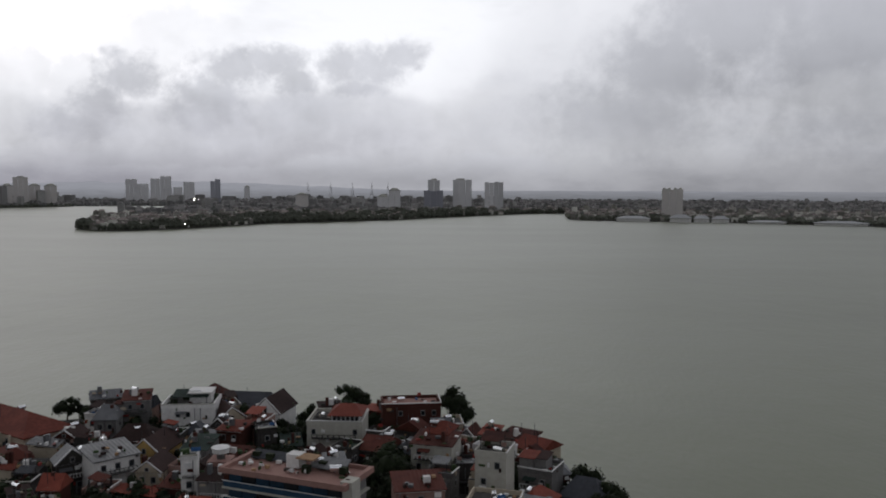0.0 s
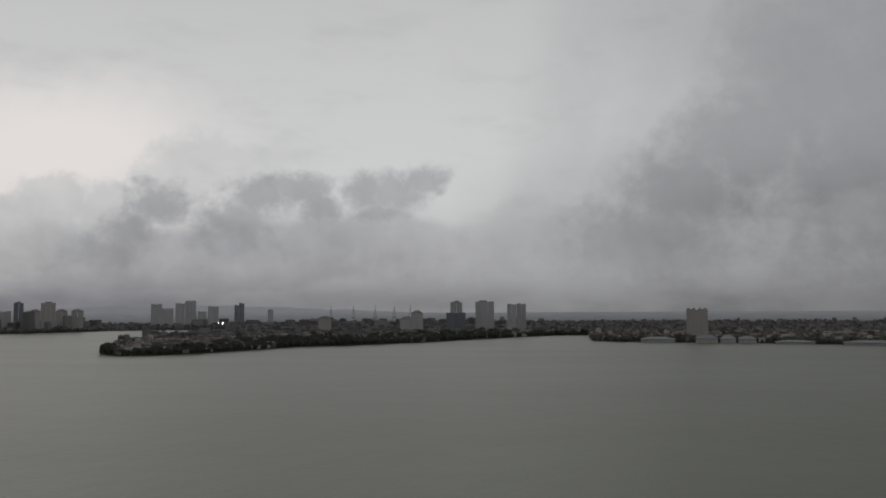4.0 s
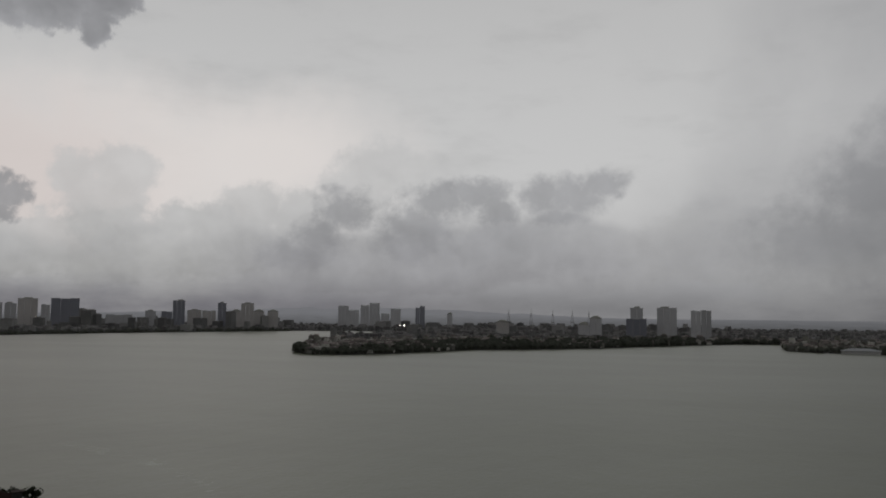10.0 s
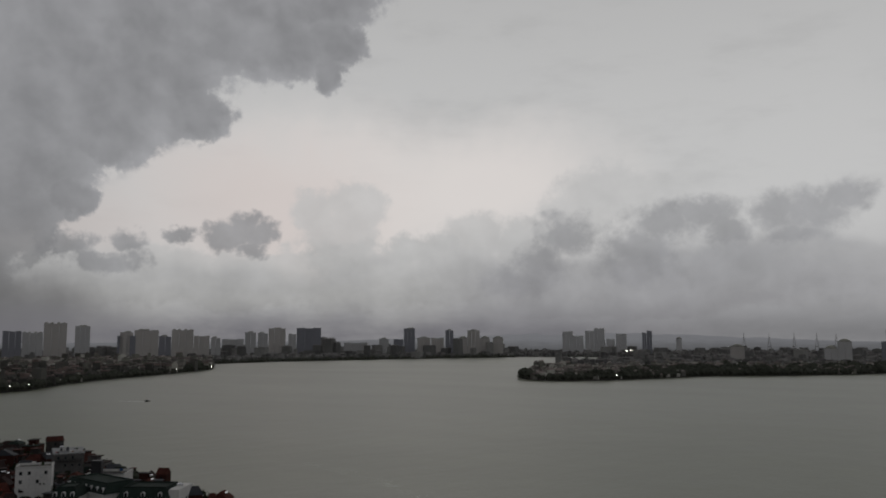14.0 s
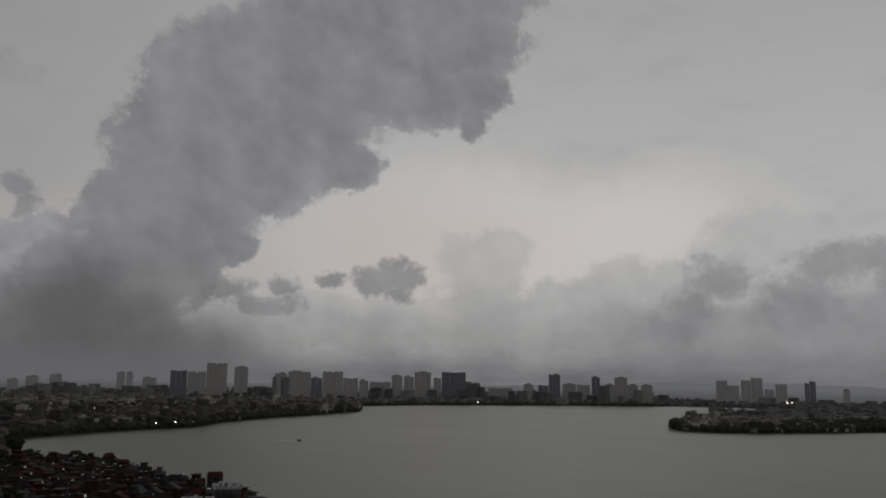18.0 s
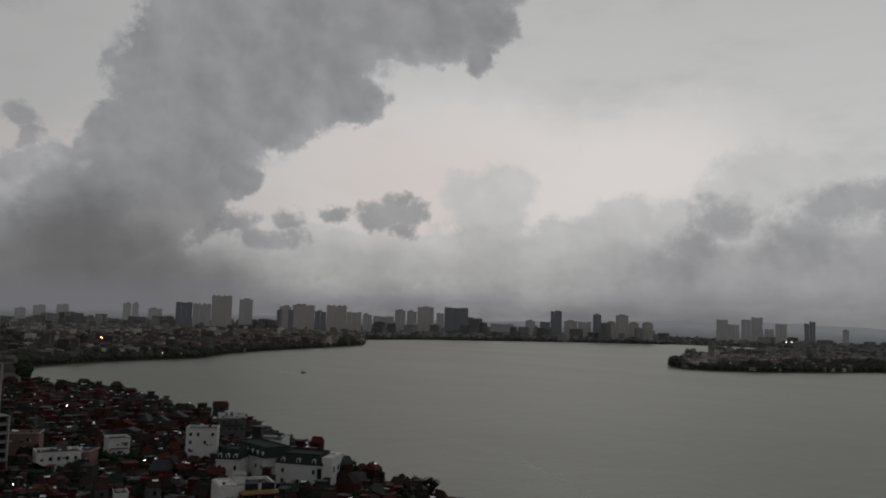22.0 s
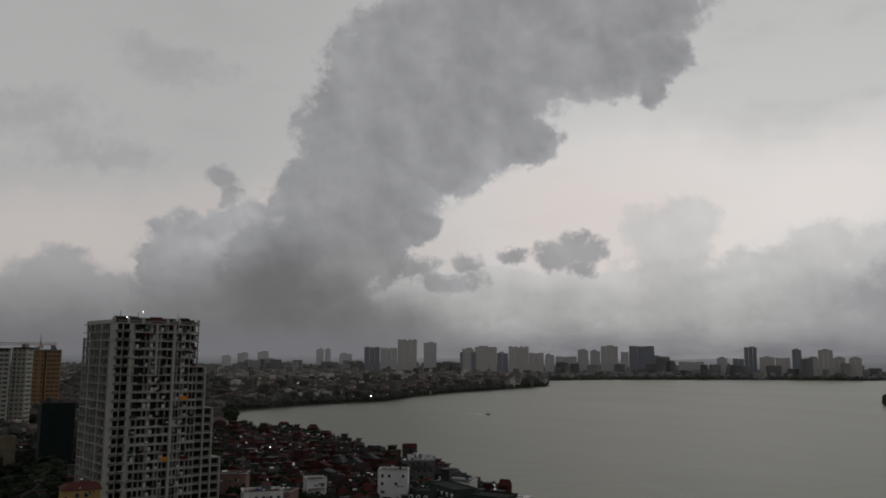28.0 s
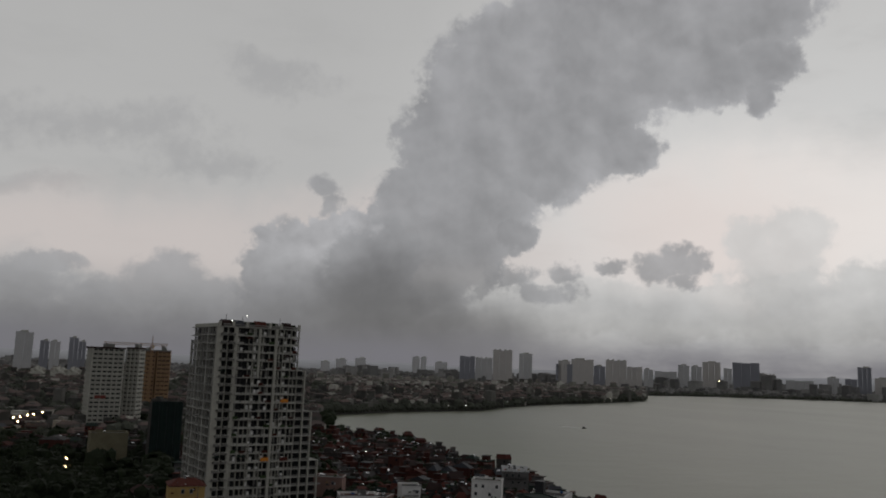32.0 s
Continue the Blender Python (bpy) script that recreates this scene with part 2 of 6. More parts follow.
# darkest low in the south-west, where the cloud meets the land
core = wmath("ADD", bank(drift, (63.0, 3.0, 8, 4.6), (62, 0.5, 15, 4.4), (80, -0.5, 20, 3.6)), wmath("MULTIPLY", wmath("SUBTRACT", soft_noise, 0.5), 0.4))
veil = wmix(wmath("MULTIPLY", wramp(core, 0.0, 0.8), 0.88), veil, shaded(0.105, 0.145, 1.6, (1.0, 0.995, 1.03)))
# murk close over the land
murk = wmath("MULTIPLY", wramp(el, 0.2, 3.0, 1.0, 0.0), wramp(wisps, 0.35, 0.62, 1.0, 0.7))
veil = wmix(murk, veil, wmix(wramp(az, 5.0, 30.0), wmix(wramp(az, -16.0, -4.0), grey(0.15, COOL), grey(0.195, (0.98, 0.99, 1.04))), grey(0.155, (0.97, 0.97, 1.10))))
bg = wn("ShaderNodeBackground", at={0: veil, 1: 1.0})
clear = wn("ShaderNodeBackground", at={0: sky_nishita.outputs[0], 1: 0.001})
both = wn("ShaderNodeAddShader", at={0: bg.outputs[0], 1: clear.outputs[0]})
wt.links.new(both.outputs[0], wn("ShaderNodeOutputWorld").inputs[0])

sun = new("sun", bpy.data.lights.new("sun", "SUN"))
sun.data.energy, sun.data.angle, sun.data.color = 0.12, radians(40), (1.0, 0.96, 0.92)
sun.matrix_world = look((0, 0, 300), Vector((0, 0, 300)) - way(38, 42))

# ---- materials ----
MATS = {}


def surface(name, base, rough=0.8, vary=0.25, grain=1.5, blotch=0.12, metal=0.0, bump=0.3, per_object=0.0, per_island=0.0, streak=0.0, spec=0.3):
    """A weathered surface: base colour with grain and blotches at real-world size."""
    m = bpy.data.materials.new(name)
    m.use_nodes = True
    nt = m.node_tree
    b = nt.nodes["Principled BSDF"]
    b.inputs["Roughness"].default_value, b.inputs["Metallic"].default_value = rough, metal
    b.inputs["Specular IOR Level"].default_value = spec
    pos = nt.nodes.new("ShaderNodeNewGeometry").outputs["Position"]
    small, large = nt.nodes.new("ShaderNodeTexNoise"), nt.nodes.new("ShaderNodeTexNoise")
    for n, s, d in ((small, grain, 5), (large, blotch, 4)):
        n.inputs["Scale"].default_value, n.inputs["Detail"].default_value = s, d
        nt.links.new(pos, n.inputs["Vector"])
    add = nt.nodes.new("ShaderNodeMath")
    add.operation = "ADD"
    nt.links.new(small.outputs[0], add.inputs[0])
    nt.links.new(large.outputs[0], add.inputs[1])
    total = add.outputs[0]
    if streak:
        st = nt.nodes.new("ShaderNodeTexNoise")
        mp = nt.nodes.new("ShaderNodeMapping")
        mp.inputs["Scale"].default_value = (1.6, 1.6, 0.12)
        st.inputs["Scale"].default_value = 1.0
        nt.links.new(pos, mp.inputs[0])
        nt.links.new(mp.outputs[0], st.inputs["Vector"])
        sm = nt.nodes.new("ShaderNodeMath")
        sm.operation = "MULTIPLY_ADD"
        sm.inputs[1].default_value, sm.inputs[2].default_value = streak, -streak * 0.5
        nt.links.new(st.outputs[0], sm.inputs[0])
        a2 = nt.nodes.new("ShaderNodeMath")
        a2.operation = "ADD"
        nt.links.new(total, a2.inputs[0])
        nt.links.new(sm.outputs[0], a2.inputs[1])
        total = a2.outputs[0]
    if per_object or per_island:
        rnd = nt.nodes.new("ShaderNodeObjectInfo").outputs["Random"] if per_object else nt.nodes.new("ShaderNodeNewGeometry").outputs["Random Per Island"]
        k = per_object or per_island
        mu = nt.nodes.new("ShaderNodeMath")
        mu.operation = "MULTIPLY_ADD"
        mu.inputs[1].default_value, mu.inputs[2].default_value = k, -k * 0.5
        nt.links.new(rnd, mu.inputs[0])
        ad = nt.nodes.new("ShaderNodeMath")
        ad.operation = "ADD"
        nt.links.new(total, ad.inputs[0])
        nt.links.new(mu.outputs[0], ad.inputs[1])
        total = ad.outputs[0]
    ramp = nt.nodes.new("ShaderNodeMapRange")
    for i, v in ((1, 0.6), (2, 1.4), (3, 0.0), (4, 1.0)):
        ramp.inputs[i].default_value = v
    nt.links.new(total, ramp.inputs[0])
    mix = nt.nodes.new("ShaderNodeMix")
    mix.data_type = "RGBA"
    mix.inputs[6].default_value = (*[c * (1 - vary) for c in base], 1)
    mix.inputs[7].default_value = (*[min(c * (1 + vary), 0.95) for c in base], 1)
    nt.links.new(ramp.outputs[0], mix.inputs[0])
    nt.links.new(mix.outputs[2], b.inputs["Base Color"])
    if bump:
        bu = nt.nodes.new("ShaderNodeBump")
        bu.inputs["Strength"].default_value, bu.inputs["Distance"].default_value = bump, 0.06
        nt.links.new(small.outputs[0], bu.inputs["Height"])
        nt.links.new(bu.outputs[0], b.inputs["Normal"])
    MATS[name] = m
    return m


def windowed(name, wall, pane, floor_h=3.3, bay=3.2, streak=0.0):
    """Far facade: rows of windows between bands of wall, their contrast lowered for haze."""
    m = surface(name, wall, 0.75, 0.12, 0.3, 0.03, bump=0.0, per_object=0.3)
    nt = m.node_tree
    b = nt.nodes["Principled BSDF"]
    old = b.inputs["Base Color"].links[0].from_socket
    co = nt.nodes.new("ShaderNodeTexCoord").outputs["Object"]
    sp = nt.nodes.new("ShaderNodeSeparateXYZ")
    nt.links.new(co, sp.inputs[0])

    def mth(op, a, bb):
        n = nt.nodes.new("ShaderNodeMath")
        n.operation = op
        for i, x in ((0, a), (1, bb)):
            if isinstance(x, float):
                n.inputs[i].default_value = x
            else:
                nt.links.new(x, n.inputs[i])
        return n.outputs[0]
    rows = mth("LESS_THAN", mth("FRACT", mth("DIVIDE", sp.outputs[2], floor_h), 0.0), 0.55)
    cols = mth("LESS_THAN", mth("FRACT", mth("DIVIDE", mth("ADD", sp.outputs[0], sp.outputs[1]), bay), 0.0), 0.6)
    mix = nt.nodes.new("ShaderNodeMix")
    mix.data_type = "RGBA"
    nt.links.new(mth("MULTIPLY", rows, cols), mix.inputs[0])
    nt.links.new(old, mix.inputs[6])
    mix.inputs[7].default_value = (*pane, 1)
    nt.links.new(mix.outputs[2], b.inputs["Base Color"])
    return m


def glowing(name, colour, strength):
    m = bpy.data.materials.new(name)
    m.use_nodes = True
    b = m.node_tree.nodes["Principled BSDF"]
    b.inputs["Emission Color"].default_value = (*colour, 1)
    b.inputs["Emission Strength"].default_value = strength
    MATS[name] = m
    return m


surface("ground_earth", (0.035, 0.032, 0.03), 0.9, 0.5, 0.3, 0.03)
surface("plaster_white", (0.62, 0.612, 0.59), 0.8, 0.16, 2.0, 0.25, per_object=0.5, streak=0.5, spec=0.1)
surface("plaster_cream", (0.35, 0.305, 0.235), 0.8, 0.2, 2.0, 0.25, per_object=0.6, streak=0.5, spec=0.1)
surface("plaster_yellow", (0.36, 0.245, 0.095), 0.8, 0.2, 2.0, 0.25, per_object=0.4, streak=0.4, spec=0.1)
surface("plaster_grey", (0.135, 0.132, 0.128), 0.85, 0.25, 2.0, 0.25, per_object=0.7, streak=0.6, spec=0.1)
surface("plaster_pink", (0.26, 0.17, 0.145), 0.8, 0.2, 2.0, 0.25, per_object=0.5, streak=0.4, spec=0.1)
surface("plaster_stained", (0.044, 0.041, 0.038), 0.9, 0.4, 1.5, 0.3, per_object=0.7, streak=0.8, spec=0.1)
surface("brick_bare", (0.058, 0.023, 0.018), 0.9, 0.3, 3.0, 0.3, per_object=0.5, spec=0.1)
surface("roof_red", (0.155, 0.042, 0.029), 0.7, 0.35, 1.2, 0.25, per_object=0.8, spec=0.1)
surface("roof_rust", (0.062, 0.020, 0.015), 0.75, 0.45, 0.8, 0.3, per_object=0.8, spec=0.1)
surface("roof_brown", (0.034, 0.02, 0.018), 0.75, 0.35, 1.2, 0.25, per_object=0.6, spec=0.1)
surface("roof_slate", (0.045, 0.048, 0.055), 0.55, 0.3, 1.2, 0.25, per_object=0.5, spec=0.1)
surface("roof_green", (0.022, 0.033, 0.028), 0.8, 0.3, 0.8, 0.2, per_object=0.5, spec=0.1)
surface("roof_steel", (0.12, 0.124, 0.128), 0.45, 0.3, 0.8, 0.3, metal=0.3, per_object=0.7)
surface("roof_pale", (0.34, 0.345, 0.35), 0.5, 0.2, 0.8, 0.3, metal=0.2, per_object=0.5)
surface("roof_concrete", (0.07, 0.067, 0.064), 0.85, 0.35, 0.8, 0.3, per_object=0.7, spec=0.1)
surface("terrace_pink", (0.27, 0.16, 0.135), 0.7, 0.15, 2.0, 0.3, spec=0.1)
surface("steel_tank", (0.78, 0.79, 0.80), 0.22, 0.06, 2.0, 0.3, metal=1.0, bump=0.05)
surface("dark_metal", (0.03, 0.03, 0.033), 0.5, 0.3, 2.0, 0.3, metal=0.4)
surface("concrete_pale", (0.37, 0.362, 0.315), 0.8, 0.16, 1.0, 0.12, per_object=0.3, streak=0.5)
surface("concrete_mid", (0.175, 0.172, 0.158), 0.85, 0.2, 1.0, 0.12, per_object=0.3, streak=0.5)
surface("concrete_slab", (0.31, 0.305, 0.275), 0.85, 0.3, 0.8, 0.12, per_object=0.5, streak=0.6)
# near-black: the shade inside the balconies is put into this colour
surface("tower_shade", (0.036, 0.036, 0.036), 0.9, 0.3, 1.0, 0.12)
surface("glass_dark", (0.018, 0.021, 0.025), 0.12, 0.3, 1.0, 0.3, bump=0.0, per_object=0.8, spec=0.5)
# darker, duller copy of glass_dark for panes in balcony shade
surface("glass_shaded", (0.008, 0.009, 0.010), 0.35, 0.3, 1.0, 0.3, bump=0.0, per_object=0.8, spec=0.2)
surface("glass_blue", (0.02, 0.045, 0.075), 0.1, 0.3, 1.0, 0.3, bump=0.0, per_object=0.8, spec=0.5)
surface("frame_grey", (0.20, 0.20, 0.195), 0.6, 0.2, 2.0, 0.3, bump=0.0, per_object=1.2)
surface("frame_white", (0.55, 0.55, 0.54), 0.5, 0.1, 2.0, 0.3, bump=0.0)
surface("net_green", (0.012, 0.10, 0.055), 0.9, 0.3, 2.0, 0.3)
surface("cloth_red", (0.22, 0.03, 0.025), 0.8, 0.2, 2.0, 0.3, per_object=0.6)
surface("pot_plants", (0.03, 0.05, 0.018), 0.8, 0.4, 4.0, 0.5, per_object=0.6)
surface("tarp_blue", (0.03, 0.09, 0.22), 0.6, 0.3, 2.0, 0.3)
surface("orange_cloth", (0.55, 0.20, 0.03), 0.8, 0.2, 2.0, 0.3)
surface("bark", (0.05, 0.04, 0.03), 0.9, 0.3, 3.0, 0.3)
surface("plaster_olive", (0.16, 0.145, 0.095), 0.85, 0.2, 2.0, 0.25, streak=0.4, spec=0.1)
surface("net_dark", (0.007, 0.016, 0.014), 0.9, 0.3, 2.0, 0.3)
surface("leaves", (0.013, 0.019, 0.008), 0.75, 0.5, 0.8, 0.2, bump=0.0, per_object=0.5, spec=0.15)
# mid, far, hazy: distance haze put into base colours, paler step by step
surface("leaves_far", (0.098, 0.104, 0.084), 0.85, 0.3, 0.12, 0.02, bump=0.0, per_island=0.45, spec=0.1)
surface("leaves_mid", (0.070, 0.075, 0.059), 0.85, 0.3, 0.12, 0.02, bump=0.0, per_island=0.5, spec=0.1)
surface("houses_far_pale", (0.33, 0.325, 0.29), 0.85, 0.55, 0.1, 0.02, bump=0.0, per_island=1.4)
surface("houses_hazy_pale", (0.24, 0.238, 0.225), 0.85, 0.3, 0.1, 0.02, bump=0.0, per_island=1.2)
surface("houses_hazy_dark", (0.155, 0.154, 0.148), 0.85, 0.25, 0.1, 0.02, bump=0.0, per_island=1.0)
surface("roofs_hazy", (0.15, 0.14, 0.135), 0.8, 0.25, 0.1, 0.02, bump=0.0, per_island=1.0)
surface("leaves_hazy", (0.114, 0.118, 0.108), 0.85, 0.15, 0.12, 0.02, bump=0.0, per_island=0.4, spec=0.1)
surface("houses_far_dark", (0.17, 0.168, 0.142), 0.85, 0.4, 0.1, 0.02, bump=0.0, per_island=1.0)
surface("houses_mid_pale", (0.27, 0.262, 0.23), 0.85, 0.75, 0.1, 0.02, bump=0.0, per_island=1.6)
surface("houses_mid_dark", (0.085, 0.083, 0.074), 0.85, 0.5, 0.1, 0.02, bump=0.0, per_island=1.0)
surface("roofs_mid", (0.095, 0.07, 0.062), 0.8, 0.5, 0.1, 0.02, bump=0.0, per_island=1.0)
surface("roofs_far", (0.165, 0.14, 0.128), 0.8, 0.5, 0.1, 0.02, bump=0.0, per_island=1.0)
# far hills emit faintly: haze painted as glow, paler towards the crest
m = surface("hills_haze_glow", (0.05, 0.055, 0.065), 0.95, 0.25, 0.01, 0.002, bump=0.0, spec=0.0)
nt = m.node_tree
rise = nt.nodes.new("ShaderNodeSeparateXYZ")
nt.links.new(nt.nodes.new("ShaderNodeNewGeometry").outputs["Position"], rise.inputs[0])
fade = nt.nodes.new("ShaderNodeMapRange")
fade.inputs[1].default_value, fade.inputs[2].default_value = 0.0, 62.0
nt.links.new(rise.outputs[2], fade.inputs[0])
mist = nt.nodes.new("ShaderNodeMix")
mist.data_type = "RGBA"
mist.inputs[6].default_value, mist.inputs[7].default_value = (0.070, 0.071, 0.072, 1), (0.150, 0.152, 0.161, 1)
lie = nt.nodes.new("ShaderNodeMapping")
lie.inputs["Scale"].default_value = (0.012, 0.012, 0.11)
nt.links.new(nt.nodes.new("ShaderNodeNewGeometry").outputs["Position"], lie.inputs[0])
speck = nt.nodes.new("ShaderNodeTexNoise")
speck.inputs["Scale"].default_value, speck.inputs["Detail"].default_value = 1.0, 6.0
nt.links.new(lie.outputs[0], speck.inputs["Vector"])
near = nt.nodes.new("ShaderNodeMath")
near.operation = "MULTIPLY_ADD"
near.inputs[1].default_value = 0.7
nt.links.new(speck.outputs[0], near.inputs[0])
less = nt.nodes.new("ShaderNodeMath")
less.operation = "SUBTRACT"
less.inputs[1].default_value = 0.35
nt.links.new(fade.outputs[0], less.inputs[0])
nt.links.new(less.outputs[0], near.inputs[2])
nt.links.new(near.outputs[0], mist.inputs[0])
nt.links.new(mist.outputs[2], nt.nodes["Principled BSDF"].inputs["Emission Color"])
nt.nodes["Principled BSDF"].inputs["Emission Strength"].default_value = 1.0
# bridge grey lightened, so that haze is part of its colour
surface("bridge_hazed", (0.42, 0.415, 0.41), 0.7, 0.1, 0.2, 0.05, bump=0.0)
surface("orange_brick", (0.30, 0.19, 0.105), 0.85, 0.2, 0.5, 0.1, streak=0.4)
surface("boat_hull", (0.03, 0.03, 0.03), 0.5, 0.2, 2.0, 0.3)
surface("foam", (0.75, 0.76, 0.74), 0.6, 0.2, 2.0, 0.3)
surface("banner_red", (0.17, 0.05, 0.04), 0.7, 0.2, 1.0, 0.3)
# far facades: pale walls and near-equal panes, haze put into the colours
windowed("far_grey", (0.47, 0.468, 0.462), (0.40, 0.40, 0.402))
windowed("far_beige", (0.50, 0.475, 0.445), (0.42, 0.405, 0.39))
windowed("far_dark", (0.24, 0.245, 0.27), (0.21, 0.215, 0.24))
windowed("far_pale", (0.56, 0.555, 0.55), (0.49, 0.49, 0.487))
glowing("lamp_white", (1.0, 0.93, 0.82), 14.0)
glowing("beacon_white", (1.0, 0.97, 0.9), 2.6)
glowing("lamp_warm", (1.0, 0.62, 0.3), 26.0)
glowing("lit_room", (1.0, 0.75, 0.45), 1.2)

# lake: murky green water with wind ripples, rough enough to blur the sky's image
m = surface("lake_water", (0.088, 0.100, 0.044), 0.32, 0.10, 0.02, 0.004, bump=0.0, spec=0.5)
nt = m.node_tree
pos = nt.nodes.new("ShaderNodeNewGeometry").outputs["Position"]
hs = []
for stretch, s, d in (((1, 0.45, 1), 0.5, 4), ((1, 0.6, 1), 0.06, 4), ((0.35, 1, 1), 0.006, 4)):
    mp = nt.nodes.new("ShaderNodeMapping")
    mp.inputs["Scale"].default_value = stretch
    mp.inputs["Rotation"].default_value = (0, 0, radians(25))
    n = nt.nodes.new("ShaderNodeTexNoise")
    n.inputs["Scale"].default_value, n.inputs["Detail"].default_value = s, d
    nt.links.new(pos, mp.inputs[0])
    nt.links.new(mp.outputs[0], n.inputs["Vector"])
    hs.append(n.outputs[0])
bu = nt.nodes.new("ShaderNodeBump")
bu.inputs["Strength"].default_value, bu.inputs["Distance"].default_value = 0.35, 0.4
nt.links.new(hs[0], bu.inputs["Height"])
b2 = nt.nodes.new("ShaderNodeBump")
b2.inputs["Strength"].default_value, b2.inputs["Distance"].default_value = 0.13, 3.0
nt.links.new(hs[1], b2.inputs["Height"])
nt.links.new(bu.outputs[0], b2.inputs["Normal"])
nt.links.new(b2.outputs[0], nt.nodes["Principled BSDF"].inputs["Normal"])
gust = nt.nodes.new("ShaderNodeMapRange")
for i, v in ((1, 0.3), (2, 0.7), (3, 0.34), (4, 0.38)):
    gust.inputs[i].default_value = v
nt.links.new(hs[2], gust.inputs[0])
nt.links.new(gust.outputs[0], nt.nodes["Principled BSDF"].inputs["Roughness"])


# ---- shapes ----
class Shape:
    """Gathers faces; mesh() hands them over."""

    def __init__(self):
        self.v, self.f = [], []

    def face(self, *pts):
        n = len(self.v)
        self.v += [tuple(p) for p in pts]
        self.f.append(tuple(range(n, n + len(pts))))

    def hull(self, low, high):
        """Joins two rings of equal length, and closes both ends."""
        n, k = len(self.v), len(low)
        self.v += [tuple(p) for p in low] + [tuple(p) for p in high]
        for i in range(k):
            j = (i + 1) % k
            self.f.append((n + i, n + j, n + k + j, n + k + i))
        self.f.append(tuple(n + i for i in reversed(range(k))))
        self.f.append(tuple(n + k + i for i in range(k)))
        return self

    def box(self, x0, y0, z0, x1, y1, z1, m=None):
        low = [Vector(p) for p in ((x0, y0, z0), (x1, y0, z0), (x1, y1, z0), (x0, y1, z0))]
        high = [p + Vector((0, 0, z1 - z0)) for p in low]
        if m is not None:
            low, high = [m @ p for p in low], [m @ p for p in high]
        return self.hull(low, high)

    def cone(self, p, q, r0, r1, k=8):
        """A round bar from p to q."""
        p, q = Vector(p), Vector(q)
        t = (q - p).normalized()
        a = t.orthogonal().normalized()
        b = t.cross(a)
        ring = [(math.cos(2 * math.pi * i / k), math.sin(2 * math.pi * i / k)) for i in range(k)]
        return self.hull([p + (a * c + b * s) * r0 for c, s in ring], [q + (a * c + b * s) * r1 for c, s in ring])

    def lump(self, c, r, rng, flat=0.8, rows=4, cols=7):
        """An uneven rounded clump."""
        n = len(self.v)
        for i in range(rows + 1):
            th = math.pi * i / rows
            for j in range(cols):
                ph = 2 * math.pi * (j + 0.5 * (i % 2)) / cols
                k = r * rng.uniform(0.72, 1.22)
                self.v.append((c[0] + k * math.sin(th) * math.cos(ph), c[1] + k * math.sin(th) * math.sin(ph), c[2] + k * flat * math.cos(th)))
        for i in range(rows):
            for j in range(cols):
                a, b = n + i * cols + j, n + i * cols + (j + 1) % cols
                self.f.append((a, a + cols, b + cols, b))
        return self

    def mesh(self, name, *mats, pick=None):
        me = bpy.data.meshes.new(name)
        me.from_pydata(self.v, [], self.f)
        for mt in mats:
            me.materials.append(MATS[mt])
        if pick:
            me.polygons.foreach_set("material_index", [pick(i) for i in range(len(self.f))])
        me.update()
        return me


def part(name, me, parent, m=None, label=""):
    ob = new(name, me)
    ob.parent = parent
    if m is not None:
        # m is meant in the frame of the whole thing, also for a part of a part
        ob.matrix_basis = parent.matrix_basis.inverted() @ m if parent.parent else m
    if ob.data.name.startswith("window"):
        part("pane", unit("pane", "glass_dark"), ob, m)
    return tagged(ob, label) if label else ob


def thing(name, label, category, m, group="", kind=""):
    ob = new(name)
    ob.empty_display_size = 0.5
    ob.matrix_basis = m
    return tagged(ob, label, category, group, kind)


UNIT = {}


